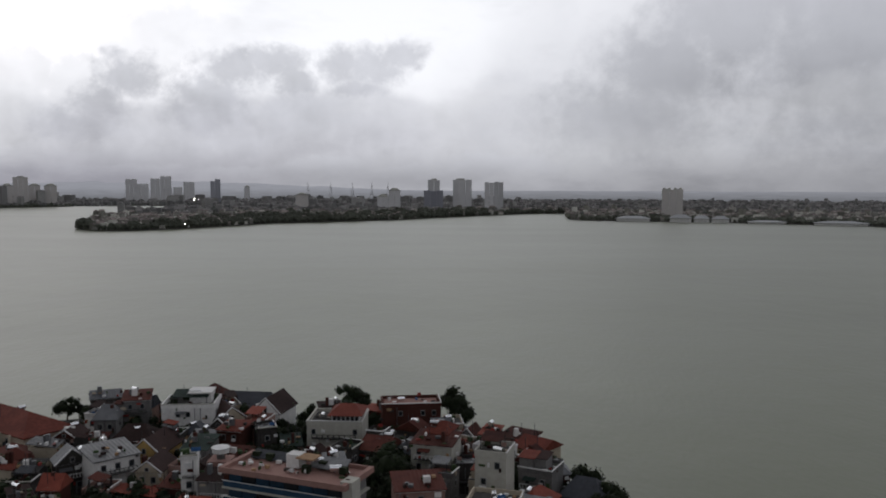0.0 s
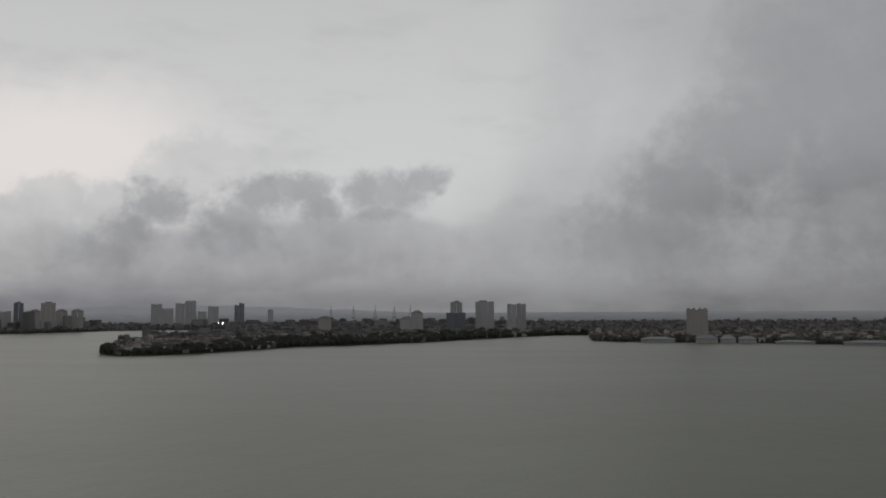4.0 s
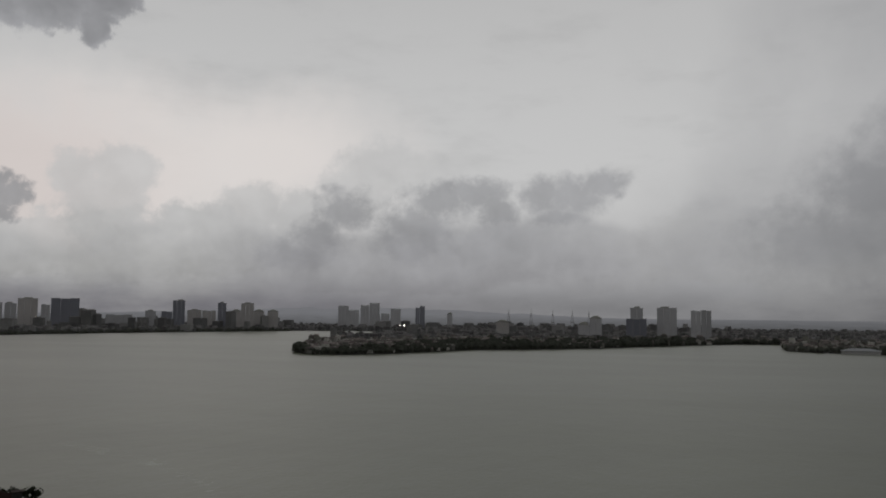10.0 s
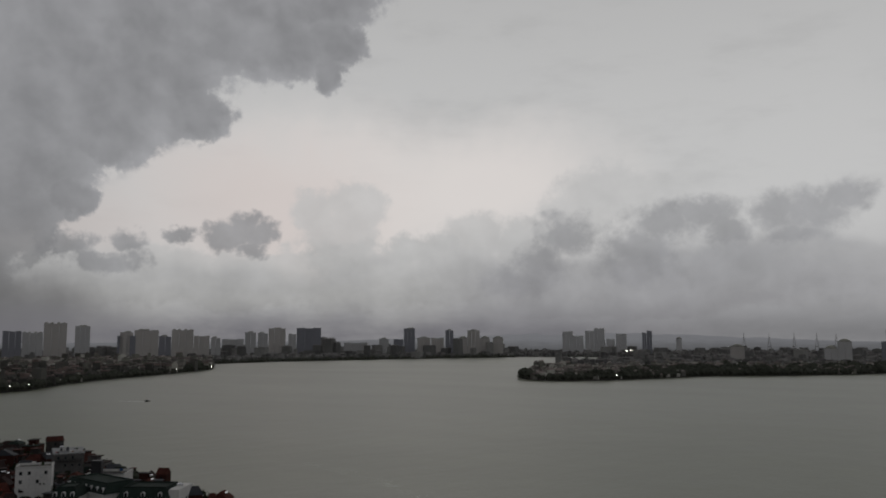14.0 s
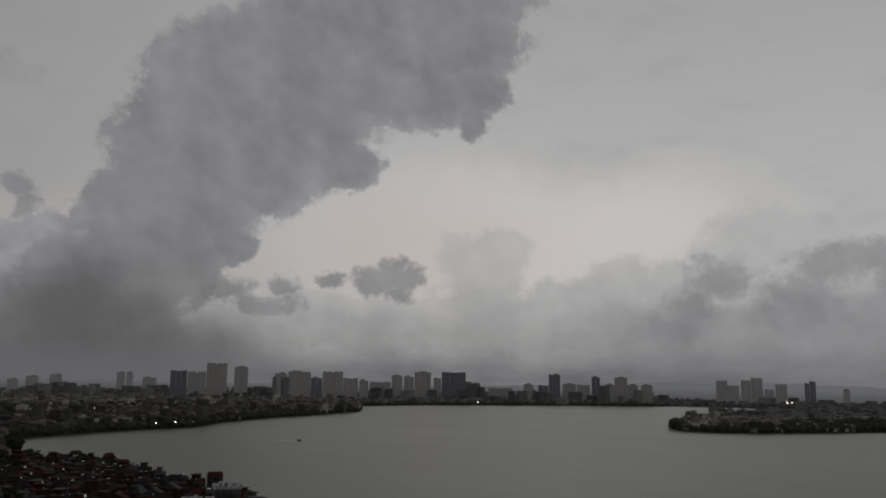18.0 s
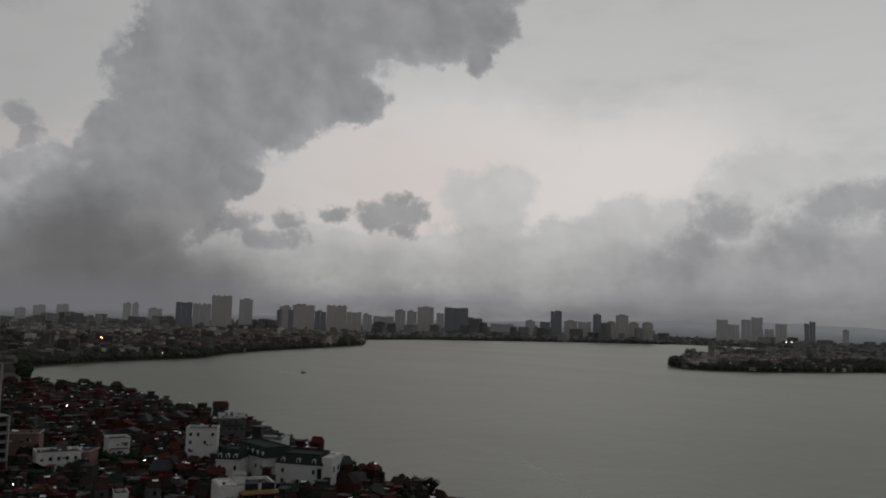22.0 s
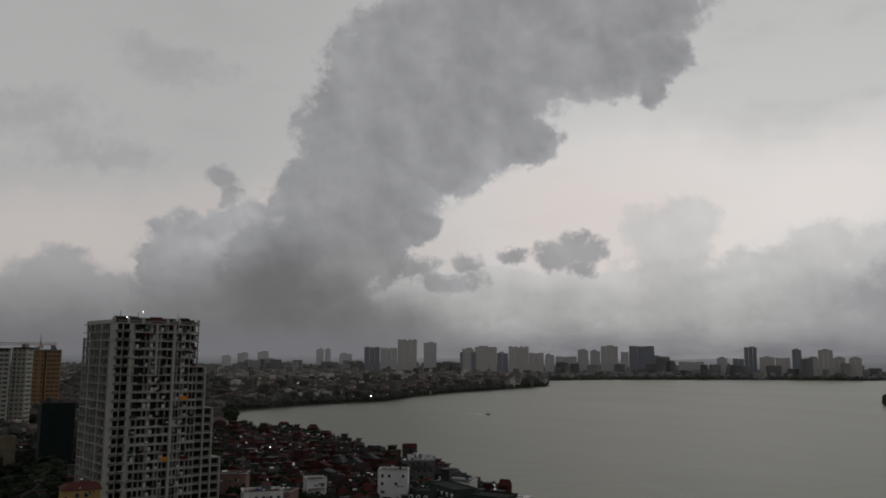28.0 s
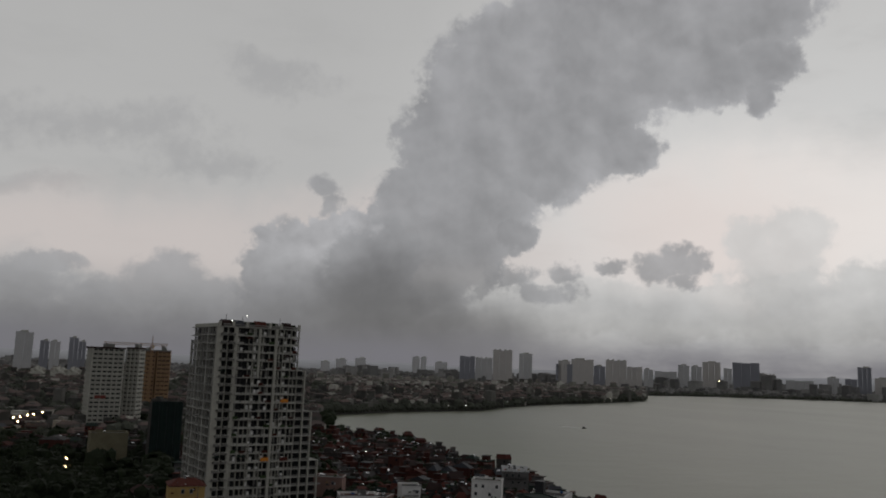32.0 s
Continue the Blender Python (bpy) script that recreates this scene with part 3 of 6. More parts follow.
def unit(shape, mat):
    """Shared meshes of unit size, standing on z = 0, centred in x and y."""
    if (shape, mat) in UNIT:
        return UNIT[shape, mat]
    s, h = Shape(), 0.5
    mats = [mat]
    pick = None
    if shape == "box":
        s.box(-h, -h, 0, h, h, 1)
    elif shape == "gable":
        # ridge along x, with a thin overhanging skirt
        s.hull([(-h, -h, 0), (h, -h, 0), (h, h, 0), (-h, h, 0)], [(-h, -h, 0.06), (h, -h, 0.06), (h, h, 0.06), (-h, h, 0.06)])
        s.face((-h, -h, 0.06), (h, -h, 0.06), (h, 0, 1), (-h, 0, 1))
        s.face((h, h, 0.06), (-h, h, 0.06), (-h, 0, 1), (h, 0, 1))
        s.face((-h, h, 0.06), (-h, -h, 0.06), (-h, 0, 1))
        s.face((h, -h, 0.06), (h, h, 0.06), (h, 0, 1))
    elif shape == "hip":
        s.hull([(-h, -h, 0), (h, -h, 0), (h, h, 0), (-h, h, 0)], [(-h, -h, 0.08), (h, -h, 0.08), (h, h, 0.08), (-h, h, 0.08)])
        s.face((-h, -h, 0.08), (h, -h, 0.08), (0.22, 0, 1), (-0.22, 0, 1))
        s.face((h, h, 0.08), (-h, h, 0.08), (-0.22, 0, 1), (0.22, 0, 1))
        s.face((-h, h, 0.08), (-h, -h, 0.08), (-0.22, 0, 1))
        s.face((h, -h, 0.08), (h, h, 0.08), (0.22, 0, 1))
    elif shape == "sheet":
        # ribbed lean-to sheet, high at the back
        ribs = [(-h + i / 24, 0.05 * (i % 2)) for i in range(25)]
        ring = [(x, z + 0.12) for x, z in ribs] + [(h, 0.0), (-h, 0.0)]
        s.hull([(x, -h, z) for x, z in ring], [(x, h, z + 0.8) for x, z in ring])
    elif shape == "parapet":
        # flat roof with a low wall round it
        t = h - 0.035
        rings = [[(-q, -q, z), (q, -q, z), (q, q, z), (-q, q, z)] for q, z in ((h, 0), (h, 1), (t, 1), (t, 0.3))]
        s.v = [p for r in rings for p in r]
        for k in range(3):
            for i in range(4):
                j = (i + 1) % 4
                s.f.append((4 * k + i, 4 * k + j, 4 * k + 4 + j, 4 * k + 4 + i))
        s.f += [(3, 2, 1, 0), (12, 13, 14, 15)]
    elif shape == "window":
        # frame round a set-back pane; faces -y
        t = 0.09
        rings = [[(-q, y, z0), (q, y, z0), (q, y, z1), (-q, y, z1)] for q, y, z0, z1 in ((h, h, 0, 1), (h, -h, 0, 1), (h - t, -h, t, 1 - t), (h - t, 0.1, t, 1 - t))]
        s.v = [p for r in rings for p in r]
        for k in range(3):
            for i in range(4):
                j = (i + 1) % 4
                s.f.append((4 * k + i, 4 * k + j, 4 * k + 4 + j, 4 * k + 4 + i))
        s.f += [(3, 2, 1, 0)]
        mats = ["frame_grey"]
    elif shape == "pane":
        t = 0.07
        s.hull([(-h + t, 0.05, t), (h - t, 0.05, t), (h - t, 0.3, t), (-h + t, 0.3, t)], [(-h + t, 0.05, 1 - t), (h - t, 0.05, 1 - t), (h - t, 0.3, 1 - t), (-h + t, 0.3, 1 - t)])
    elif shape == "arch":
        ring = [(-h, 0), (h, 0), (h, 0.6)] + [(h * math.cos(a), 0.6 + 0.4 * math.sin(a)) for a in (0.5, 1.0, 1.57, 2.14, 2.64)] + [(-h, 0.6)]
        s.hull([(x, -h, z) for x, z in ring], [(x, h, z) for x, z in ring])
    elif shape == "tank":
        # round steel tank lying on two feet
        s.cone((-h, 0, 0.62), (h, 0, 0.62), 0.38, 0.38, 12)
        s.box(-0.34, -0.3, 0, -0.26, 0.3, 0.4)
        s.box(0.26, -0.3, 0, 0.34, 0.3, 0.4)
    elif shape == "drum":
        s.cone((0, 0, 0), (0, 0, 1), 0.5, 0.5, 14)
    elif shape == "rail":
        # comb of bars under one handrail, as a single outline
        ring = [(-h, 1.0), (h, 1.0), (h, 0.0)]
        for i in range(8, -1, -1):
            x = min(max(-h + i / 8, -h + 0.012), h - 0.012)
            ring += ([] if i == 8 else [(x + 0.012, 0.0)]) + [(x - 0.012, 0.0)]
            if i:
                ring += [(x - 0.012, 0.88), (x - 0.125 + 0.012, 0.88)]
        bar = Shape().hull([(x, -h, z) for x, z in ring], [(x, h, z) for x, z in ring])
        s.v, s.f = bar.v, bar.f
    UNIT[shape, mat] = s.mesh(shape, *mats, pick=pick)
    return UNIT[shape, mat]


def put(name, shape, mat, parent, x, y, z, sx, sy, sz, turn=0.0, label=""):
    """A unit shape as a part, scaled, its base at z."""
    return part(name, unit(shape, mat), parent, pose(x, y, z, 0, 0, turn) @ Matrix.Diagonal((sx, sy, sz, 1)), label)


# ---- ground, lake, hills ----
NEAR = ((-180, 4600), (-100, 4600), (-90, 90), (-40, 100), (-20, 130), (-11.5, 157), (-7.4, 181), (-1.5, 209), (1.6, 225), (10, 225), (14, 244), (18.3, 257),
        (24, 250), (29, 253), (33, 238), (36.3, 250), (37.7, 268), (39.4, 288), (43, 318), (46.6, 362), (49.7, 410), (51.2, 446), (53, 476),
        (55.7, 520), (58.2, 580), (60.6, 674), (63, 712), (65, 720), (66.2, 860), (66.8, 985), (67.2, 4600), (180, 4600))
FAR = ((-180, 4600), (-100, 4600), (-90, 1200), (-60, 1300), (-40, 1400), (-30.2, 1489), (-26, 1635), (-17, 1684), (-9.1, 1705), (-7.5, 1760), (-7.2, 2140), (-4.9, 2113),
       (-0.7, 1910), (4.4, 1684), (9, 1590), (12.7, 1540), (15.5, 1446), (18.6, 1365), (21.7, 1324), (23.6, 1340), (24.5, 1400), (24.87, 1495), (24.875, 3010),
       (29, 2880), (33.4, 2740), (38.8, 2560), (41, 2510), (45.0, 2330), (45.2, 1900), (47.8, 1690), (50.5, 1550), (54.1, 1350), (56.0, 1210), (61.7, 1103),
       (64, 1045), (66.6, 992), (67.2, 985), (67.3, 4600), (180, 4600))
BACK = ((-180, 4600), (15.0, 4600), (16.0, 3100), (17.0, 2950), (19.6, 2600), (22.6, 2100), (24.4, 1600), (24.87, 1510), (24.9, 3009), (180, 3009))


def along(table, x):
    for (a, p), (b, q) in zip(table, table[1:]):
        if a <= x <= b:
            return p + (q - p) * (x - a) / (b - a)
    return table[-1][1]


def shore(az):
    """Where the lake begins and ends along this bearing."""
    near, far = along(NEAR, az), along(FAR, az)
    return min(near, 4600), max(far, min(near, 4600))


def on_land(az, r):
    near, far = shore(az)
    if r < near:
        return True
    if r < far:
        return False
    if 15.5 < az < 24.87 and along(BACK, az) < r < 3050:
        return False
    return True


s = Shape()
bearings = sorted({-180 + 2.0 * i for i in range(181)} | {-32 + 0.25 * i for i in range(480)} | {24.86, 24.88})
grid = []
for az in bearings:
    near, far = shore(az)
    lake = far - near > 10
    bed = -2.5 if lake else 1.6
    if az < 24.87:
        front, spit = far, 1.6
        behind = along(BACK, az) if az > 15.5 else 3040
        behind, west = max(behind, front + 8), 3045 if az > 15.5 else max(3040, front + 8) + 1
        pond = -2.5 if west > behind + 10 else 1.6
    else:
        # no spit here: it shrinks to nothing under the water
        front, spit, pond = min(1500, far - 30), bed, bed
        behind, west = front + 1, far
    col = [(0.02, 1.6), (20, 1.6), (near * 0.4, 1.6), (near * 0.8, 1.6), (near - 0.5, 1.5), (near + 3, bed), ((near + front) / 2, bed), (front - 3, bed), (front + 0.5, spit), (front + 1.5, spit)]
    col += [((front + behind) / 2, spit), (behind - 0.5, spit), (behind + 1, pond), (west - 3, pond), (west, 1.6), (4650, 1.6), (4950, 1.6)]
    radius, ring = 0.0, []
    for r, z in col:
        radius = max(radius + 0.02, r)
        ring.append(polar(az, min(radius, 4950), z))
    grid.append(ring)
n = len(grid[0])
s.v = [tuple(p) for ring in grid for p in ring]
for i in range(len(grid) - 1):
    for j in range(n - 1):
        s.f.append((i * n + j, i * n + j + 1, (i + 1) * n + j + 1, (i + 1) * n + j))
tagged(new("ground", s.mesh("ground", "ground_earth")), "dark built-up earth round a wide city lake", "ground", kind="structure")

s = Shape()
ring = [polar(3 * i, 4950) for i in range(120)]
s.v = [tuple(p) for p in ring]
s.f = [tuple(range(120))]
tagged(new("water", s.mesh("water", "lake_water")), "grey-green wind-rippled lake water under overcast sky", "water", kind="structure")

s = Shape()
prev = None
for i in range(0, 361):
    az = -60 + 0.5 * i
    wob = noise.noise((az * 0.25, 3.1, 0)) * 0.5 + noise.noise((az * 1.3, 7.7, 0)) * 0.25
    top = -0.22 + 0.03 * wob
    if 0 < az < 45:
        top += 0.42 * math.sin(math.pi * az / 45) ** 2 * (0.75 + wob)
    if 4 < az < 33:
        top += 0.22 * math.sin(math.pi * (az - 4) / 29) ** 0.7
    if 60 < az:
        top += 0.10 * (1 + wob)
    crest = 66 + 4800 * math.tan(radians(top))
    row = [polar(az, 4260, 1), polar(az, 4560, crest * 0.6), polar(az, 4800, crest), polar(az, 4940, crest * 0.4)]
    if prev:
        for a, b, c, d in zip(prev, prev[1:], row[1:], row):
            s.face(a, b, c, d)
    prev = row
tagged(new("backdrop", s.mesh("backdrop", "hills_haze_glow")), "low wooded hills with a bluish glow for rain haze", "hills", kind="structure")

# ---- far city ----
rng = random.Random(11)


def high(el, r):
    return 66 + r * math.tan(radians(el))


def far_tower(a0, a1, el, r, mat, label, depth=0.8, crown="box", base=1.5, name="apartment_tower"):
    """A distant high-rise between two bearings, its top at that elevation."""
    am = (a0 + a1) / 2
    w, h = r * radians(abs(a0 - a1)), high(el, r) - base
    t = thing(name, label, "tower", Matrix.Translation(polar(am, r, base)) @ pose(0, 0, 0, 0, 0, am))
    k = w / 2
    d = w * depth
    n = 2 if w < 40 else 3
    for i in range(n):
        # the body steps back a little between its bays
        x0, x1 = -k + w * i / n, -k + w * (i + 1) / n
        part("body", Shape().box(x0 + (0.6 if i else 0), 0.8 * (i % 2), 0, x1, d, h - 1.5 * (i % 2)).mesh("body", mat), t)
    if crown == "box":
        put("roof_house", "box", "houses_far_pale", t, rng.uniform(-0.15, 0.15) * w, d / 2, h - 1.6, w * 0.45, d * 0.5, 5.0)
    elif crown == "dome":
        s = Shape()
        for i in range(4):
            q = 1 - 0.2 * i
            s.box(-k * q, d / 2 - d * 0.5 * q, h - 1.6 + 2 * i, k * q, d / 2 + d * 0.5 * q, h + 0.4 + 2 * i)
        part("roof", s.mesh("roof", "houses_far_pale"), t)
    elif crown == "fins":
        for q in (-0.8, -0.3, 0.25, 0.75):
            put("fin", "box", "concrete_pale", t, k * q, d * 0.3, h - 1.6, w * 0.12, d * 0.25, 4.0)
    return t


GREY = "hazy grey apartment tower on the far shore"
BEIGE = "beige apartment block beside the far shore"
DARK = "dark glass high-rise on the far shore"
W_SHORE = 3080
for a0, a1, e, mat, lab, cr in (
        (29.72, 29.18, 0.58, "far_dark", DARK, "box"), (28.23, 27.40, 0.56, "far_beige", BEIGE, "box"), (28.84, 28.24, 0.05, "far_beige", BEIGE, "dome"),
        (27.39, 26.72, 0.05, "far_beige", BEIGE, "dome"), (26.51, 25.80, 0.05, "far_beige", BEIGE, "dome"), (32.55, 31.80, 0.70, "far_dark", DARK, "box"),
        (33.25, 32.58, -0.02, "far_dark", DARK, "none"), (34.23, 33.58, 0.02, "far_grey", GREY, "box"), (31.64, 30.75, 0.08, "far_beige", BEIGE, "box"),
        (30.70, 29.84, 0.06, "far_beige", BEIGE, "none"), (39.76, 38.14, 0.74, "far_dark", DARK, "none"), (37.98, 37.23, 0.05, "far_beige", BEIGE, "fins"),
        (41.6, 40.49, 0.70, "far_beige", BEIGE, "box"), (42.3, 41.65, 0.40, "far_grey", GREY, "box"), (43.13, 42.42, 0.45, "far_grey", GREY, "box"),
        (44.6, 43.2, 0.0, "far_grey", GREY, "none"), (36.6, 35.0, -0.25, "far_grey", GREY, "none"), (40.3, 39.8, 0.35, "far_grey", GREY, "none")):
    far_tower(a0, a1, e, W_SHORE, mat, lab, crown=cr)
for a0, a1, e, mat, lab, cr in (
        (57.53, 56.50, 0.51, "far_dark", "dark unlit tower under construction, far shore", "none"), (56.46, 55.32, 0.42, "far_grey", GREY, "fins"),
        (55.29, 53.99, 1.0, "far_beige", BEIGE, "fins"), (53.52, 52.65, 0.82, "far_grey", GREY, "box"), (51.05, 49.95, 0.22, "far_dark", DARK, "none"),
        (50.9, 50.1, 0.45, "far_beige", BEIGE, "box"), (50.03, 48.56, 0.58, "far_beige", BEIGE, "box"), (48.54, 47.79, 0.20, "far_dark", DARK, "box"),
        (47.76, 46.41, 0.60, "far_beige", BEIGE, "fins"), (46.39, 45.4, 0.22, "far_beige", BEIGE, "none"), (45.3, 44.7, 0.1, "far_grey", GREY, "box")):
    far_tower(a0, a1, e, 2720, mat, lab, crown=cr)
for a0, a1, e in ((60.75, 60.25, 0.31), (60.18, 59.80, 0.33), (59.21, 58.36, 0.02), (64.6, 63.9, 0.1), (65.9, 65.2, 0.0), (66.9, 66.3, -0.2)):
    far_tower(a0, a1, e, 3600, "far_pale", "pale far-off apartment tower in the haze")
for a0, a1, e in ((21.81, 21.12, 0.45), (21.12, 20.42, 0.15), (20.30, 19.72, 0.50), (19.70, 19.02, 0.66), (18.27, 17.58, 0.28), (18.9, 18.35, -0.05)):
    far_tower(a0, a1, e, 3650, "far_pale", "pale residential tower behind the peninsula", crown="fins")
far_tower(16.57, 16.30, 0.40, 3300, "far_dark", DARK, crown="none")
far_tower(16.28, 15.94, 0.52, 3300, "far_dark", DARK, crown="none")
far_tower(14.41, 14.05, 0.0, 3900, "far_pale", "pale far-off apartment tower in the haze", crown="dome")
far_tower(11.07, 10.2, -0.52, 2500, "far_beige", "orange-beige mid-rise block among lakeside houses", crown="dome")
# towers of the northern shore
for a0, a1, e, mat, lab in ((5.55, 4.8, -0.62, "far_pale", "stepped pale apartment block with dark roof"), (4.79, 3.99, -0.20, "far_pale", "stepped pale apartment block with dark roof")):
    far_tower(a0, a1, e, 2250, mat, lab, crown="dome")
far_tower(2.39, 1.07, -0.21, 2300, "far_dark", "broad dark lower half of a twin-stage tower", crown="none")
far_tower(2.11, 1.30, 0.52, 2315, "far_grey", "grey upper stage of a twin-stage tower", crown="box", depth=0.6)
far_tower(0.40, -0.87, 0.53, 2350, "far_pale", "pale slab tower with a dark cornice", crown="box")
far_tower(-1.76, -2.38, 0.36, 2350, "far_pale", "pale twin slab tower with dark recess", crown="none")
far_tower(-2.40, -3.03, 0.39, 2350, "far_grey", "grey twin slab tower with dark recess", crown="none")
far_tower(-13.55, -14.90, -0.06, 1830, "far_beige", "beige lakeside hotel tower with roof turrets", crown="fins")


def lake_pavilion(a0, a1, el, r):
    """Long low lakeside building with a grey hipped roof."""
    am, w = (a0 + a1) / 2, r * radians(abs(a0 - a1))
    h = max(high(el, r) - 1.5, 4)
    t = thing("lake_pavilion", "long white lakeside pavilion with a grey hipped roof", "pavilion", Matrix.Translation(polar(am, r, 0.4)) @ pose(0, 0, 0, 0, 0, am), "lakeside pavilions")
    put("platform", "box", "concrete_mid", t, 0, 0, -3.0, w, 19, 3.0)
    put("wall", "box", "plaster_white", t, 0, 0, 0, w * 0.94, 14, h * 0.55)
    put("roof", "hip", "roof_pale", t, 0, 0, h * 0.55, w, 18, h * 0.5)
    for i in range(int(w / 6)):
        put("window", "window", "glass_dark", t, -w * 0.45 + 6 * i + 2, -7.0, h * 0.15, 3.4, 0.4, h * 0.28)


for q in ((-10.58, -12.86, -1.84, 1686), (-14.06, -15.5, -1.72, 1668), (-15.6, -16.6, -1.75, 1676), (-16.7, -17.83, -1.78, 1674), (-18.88, -21.31, -2.02, 1660), (-22.78, -25.95, -1.99, 1632)):
    lake_pavilion(*q)


def bridge_pylon(az, r, el):
    """A-shaped pylon of a cable-stayed bridge."""
    h = high(el, r)
    t = thing("bridge_pylon", "slender grey A-shaped bridge pylon in the haze", "bridge", Matrix.Translation(polar(az, r, 0.5)) @ pose(0, 0, 0, 0, 0, az + 18), "bridge pylons")
    for sx in (-1, 1):
        part("leg", Shape().cone((sx * 11, 0, 0), (sx * 1.0, 0, h * 0.8), 1.5, 1.1, 6).mesh("leg", "bridge_hazed"), t)
    part("mast", Shape().cone((0, 0, h * 0.78), (0, 0, h), 1.5, 0.9, 6).mesh("mast", "bridge_hazed"), t)
    part("cross_beam", Shape().box(-8, -1.2, h * 0.3, 8, 1.2, h * 0.34).mesh("cross_beam", "bridge_hazed"), t)


for a in (10.22, 8.70, 7.24, 5.94, 4.84):
    bridge_pylon(a, 4150, 0.30)


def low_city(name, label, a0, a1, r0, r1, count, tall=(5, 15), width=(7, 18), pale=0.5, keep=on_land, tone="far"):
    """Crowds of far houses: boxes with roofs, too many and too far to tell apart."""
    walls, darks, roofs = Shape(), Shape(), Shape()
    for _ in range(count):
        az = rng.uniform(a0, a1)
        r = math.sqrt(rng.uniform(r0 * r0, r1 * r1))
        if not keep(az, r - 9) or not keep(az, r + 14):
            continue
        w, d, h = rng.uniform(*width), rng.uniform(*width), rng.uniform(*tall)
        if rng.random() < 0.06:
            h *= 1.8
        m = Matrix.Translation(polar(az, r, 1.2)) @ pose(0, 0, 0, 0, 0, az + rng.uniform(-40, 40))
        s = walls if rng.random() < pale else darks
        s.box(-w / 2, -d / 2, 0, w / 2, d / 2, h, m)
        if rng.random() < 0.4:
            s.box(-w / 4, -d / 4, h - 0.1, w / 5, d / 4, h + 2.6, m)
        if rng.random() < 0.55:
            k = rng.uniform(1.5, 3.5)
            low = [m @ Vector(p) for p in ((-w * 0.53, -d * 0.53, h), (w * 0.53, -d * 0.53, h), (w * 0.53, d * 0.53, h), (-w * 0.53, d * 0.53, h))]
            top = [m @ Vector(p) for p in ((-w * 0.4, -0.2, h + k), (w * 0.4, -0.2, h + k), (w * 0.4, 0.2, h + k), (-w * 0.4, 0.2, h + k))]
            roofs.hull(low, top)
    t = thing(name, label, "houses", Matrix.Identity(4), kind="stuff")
    # tone names the colour set, with more haze in it from mid to hazy
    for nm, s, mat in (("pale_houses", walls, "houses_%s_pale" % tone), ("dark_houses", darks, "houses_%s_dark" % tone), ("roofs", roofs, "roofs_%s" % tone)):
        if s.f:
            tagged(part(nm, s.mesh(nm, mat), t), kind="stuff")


def woods(name, label, a0, a1, r0, r1, count, size=(3.5, 7), keep=on_land, rim=None, mat="leaves_far", sprays=0):
    """Far trees as many uneven clumps with ragged tops."""
    s = Shape()
    for _ in range(count):
        az = rng.uniform(a0, a1)
        r = rim(az) + abs(rng.gauss(0, 1)) * r1 + r0 if rim else math.sqrt(rng.uniform(r0 * r0, r1 * r1))
        if not keep(az, r - 3):
            continue
        k = rng.uniform(*size) * (0.6 + 1.3 * abs(noise.noise((az * 2.2, r * 0.004, 5.0))))
        p = polar(az, r, 1.5 + k * 0.7)
        s.lump(p, k, rng, 0.95, 4, 6)
        for _ in range(3):
            q = p + Vector((rng.uniform(-1, 1), rng.uniform(-1, 1), rng.uniform(0.2, 1.0))) * k * 0.8
            s.lump(q, k * rng.uniform(0.3, 0.55), rng, 0.9, 3, 5)
        for _ in range(sprays):
            u = Vector((rng.gauss(0, 1), rng.gauss(0, 1), rng.gauss(0.4, 1))).normalized()
            c = p + u * k * rng.uniform(0.85, 1.25)
            v = (u.orthogonal() + Vector((rng.uniform(-0.6, 0.6), rng.uniform(-0.6, 0.6), rng.uniform(-0.6, 0.6)))).normalized()
            w = u.cross(v)
            e = rng.uniform(0.3, 0.7)
            s.face(c - v * e, c + w * e * 0.6, c + v * e * 1.3, c - w * e * 0.6)
    tagged(new(name, s.mesh(name, mat)), label, "trees", kind="stuff")


far_rim = lambda az: shore(az)[1]
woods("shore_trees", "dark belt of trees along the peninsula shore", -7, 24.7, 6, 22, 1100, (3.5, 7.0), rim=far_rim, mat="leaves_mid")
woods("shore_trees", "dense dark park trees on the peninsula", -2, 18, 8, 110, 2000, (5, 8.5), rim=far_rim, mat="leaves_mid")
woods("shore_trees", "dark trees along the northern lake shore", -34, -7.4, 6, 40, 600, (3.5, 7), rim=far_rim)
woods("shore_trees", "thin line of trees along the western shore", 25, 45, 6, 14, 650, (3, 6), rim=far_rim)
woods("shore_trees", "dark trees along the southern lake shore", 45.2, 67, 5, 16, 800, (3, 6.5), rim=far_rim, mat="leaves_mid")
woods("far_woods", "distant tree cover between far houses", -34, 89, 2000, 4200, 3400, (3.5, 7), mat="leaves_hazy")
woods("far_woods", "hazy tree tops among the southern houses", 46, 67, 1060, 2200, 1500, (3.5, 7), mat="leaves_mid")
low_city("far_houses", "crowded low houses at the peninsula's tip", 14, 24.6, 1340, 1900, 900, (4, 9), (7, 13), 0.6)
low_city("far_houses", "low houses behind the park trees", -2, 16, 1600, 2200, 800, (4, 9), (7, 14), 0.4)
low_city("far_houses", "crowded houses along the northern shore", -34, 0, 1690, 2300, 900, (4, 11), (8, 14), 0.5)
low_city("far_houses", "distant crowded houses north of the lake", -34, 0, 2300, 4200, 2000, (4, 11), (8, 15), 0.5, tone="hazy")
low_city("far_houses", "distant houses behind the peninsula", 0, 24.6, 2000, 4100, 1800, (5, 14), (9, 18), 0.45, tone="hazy")
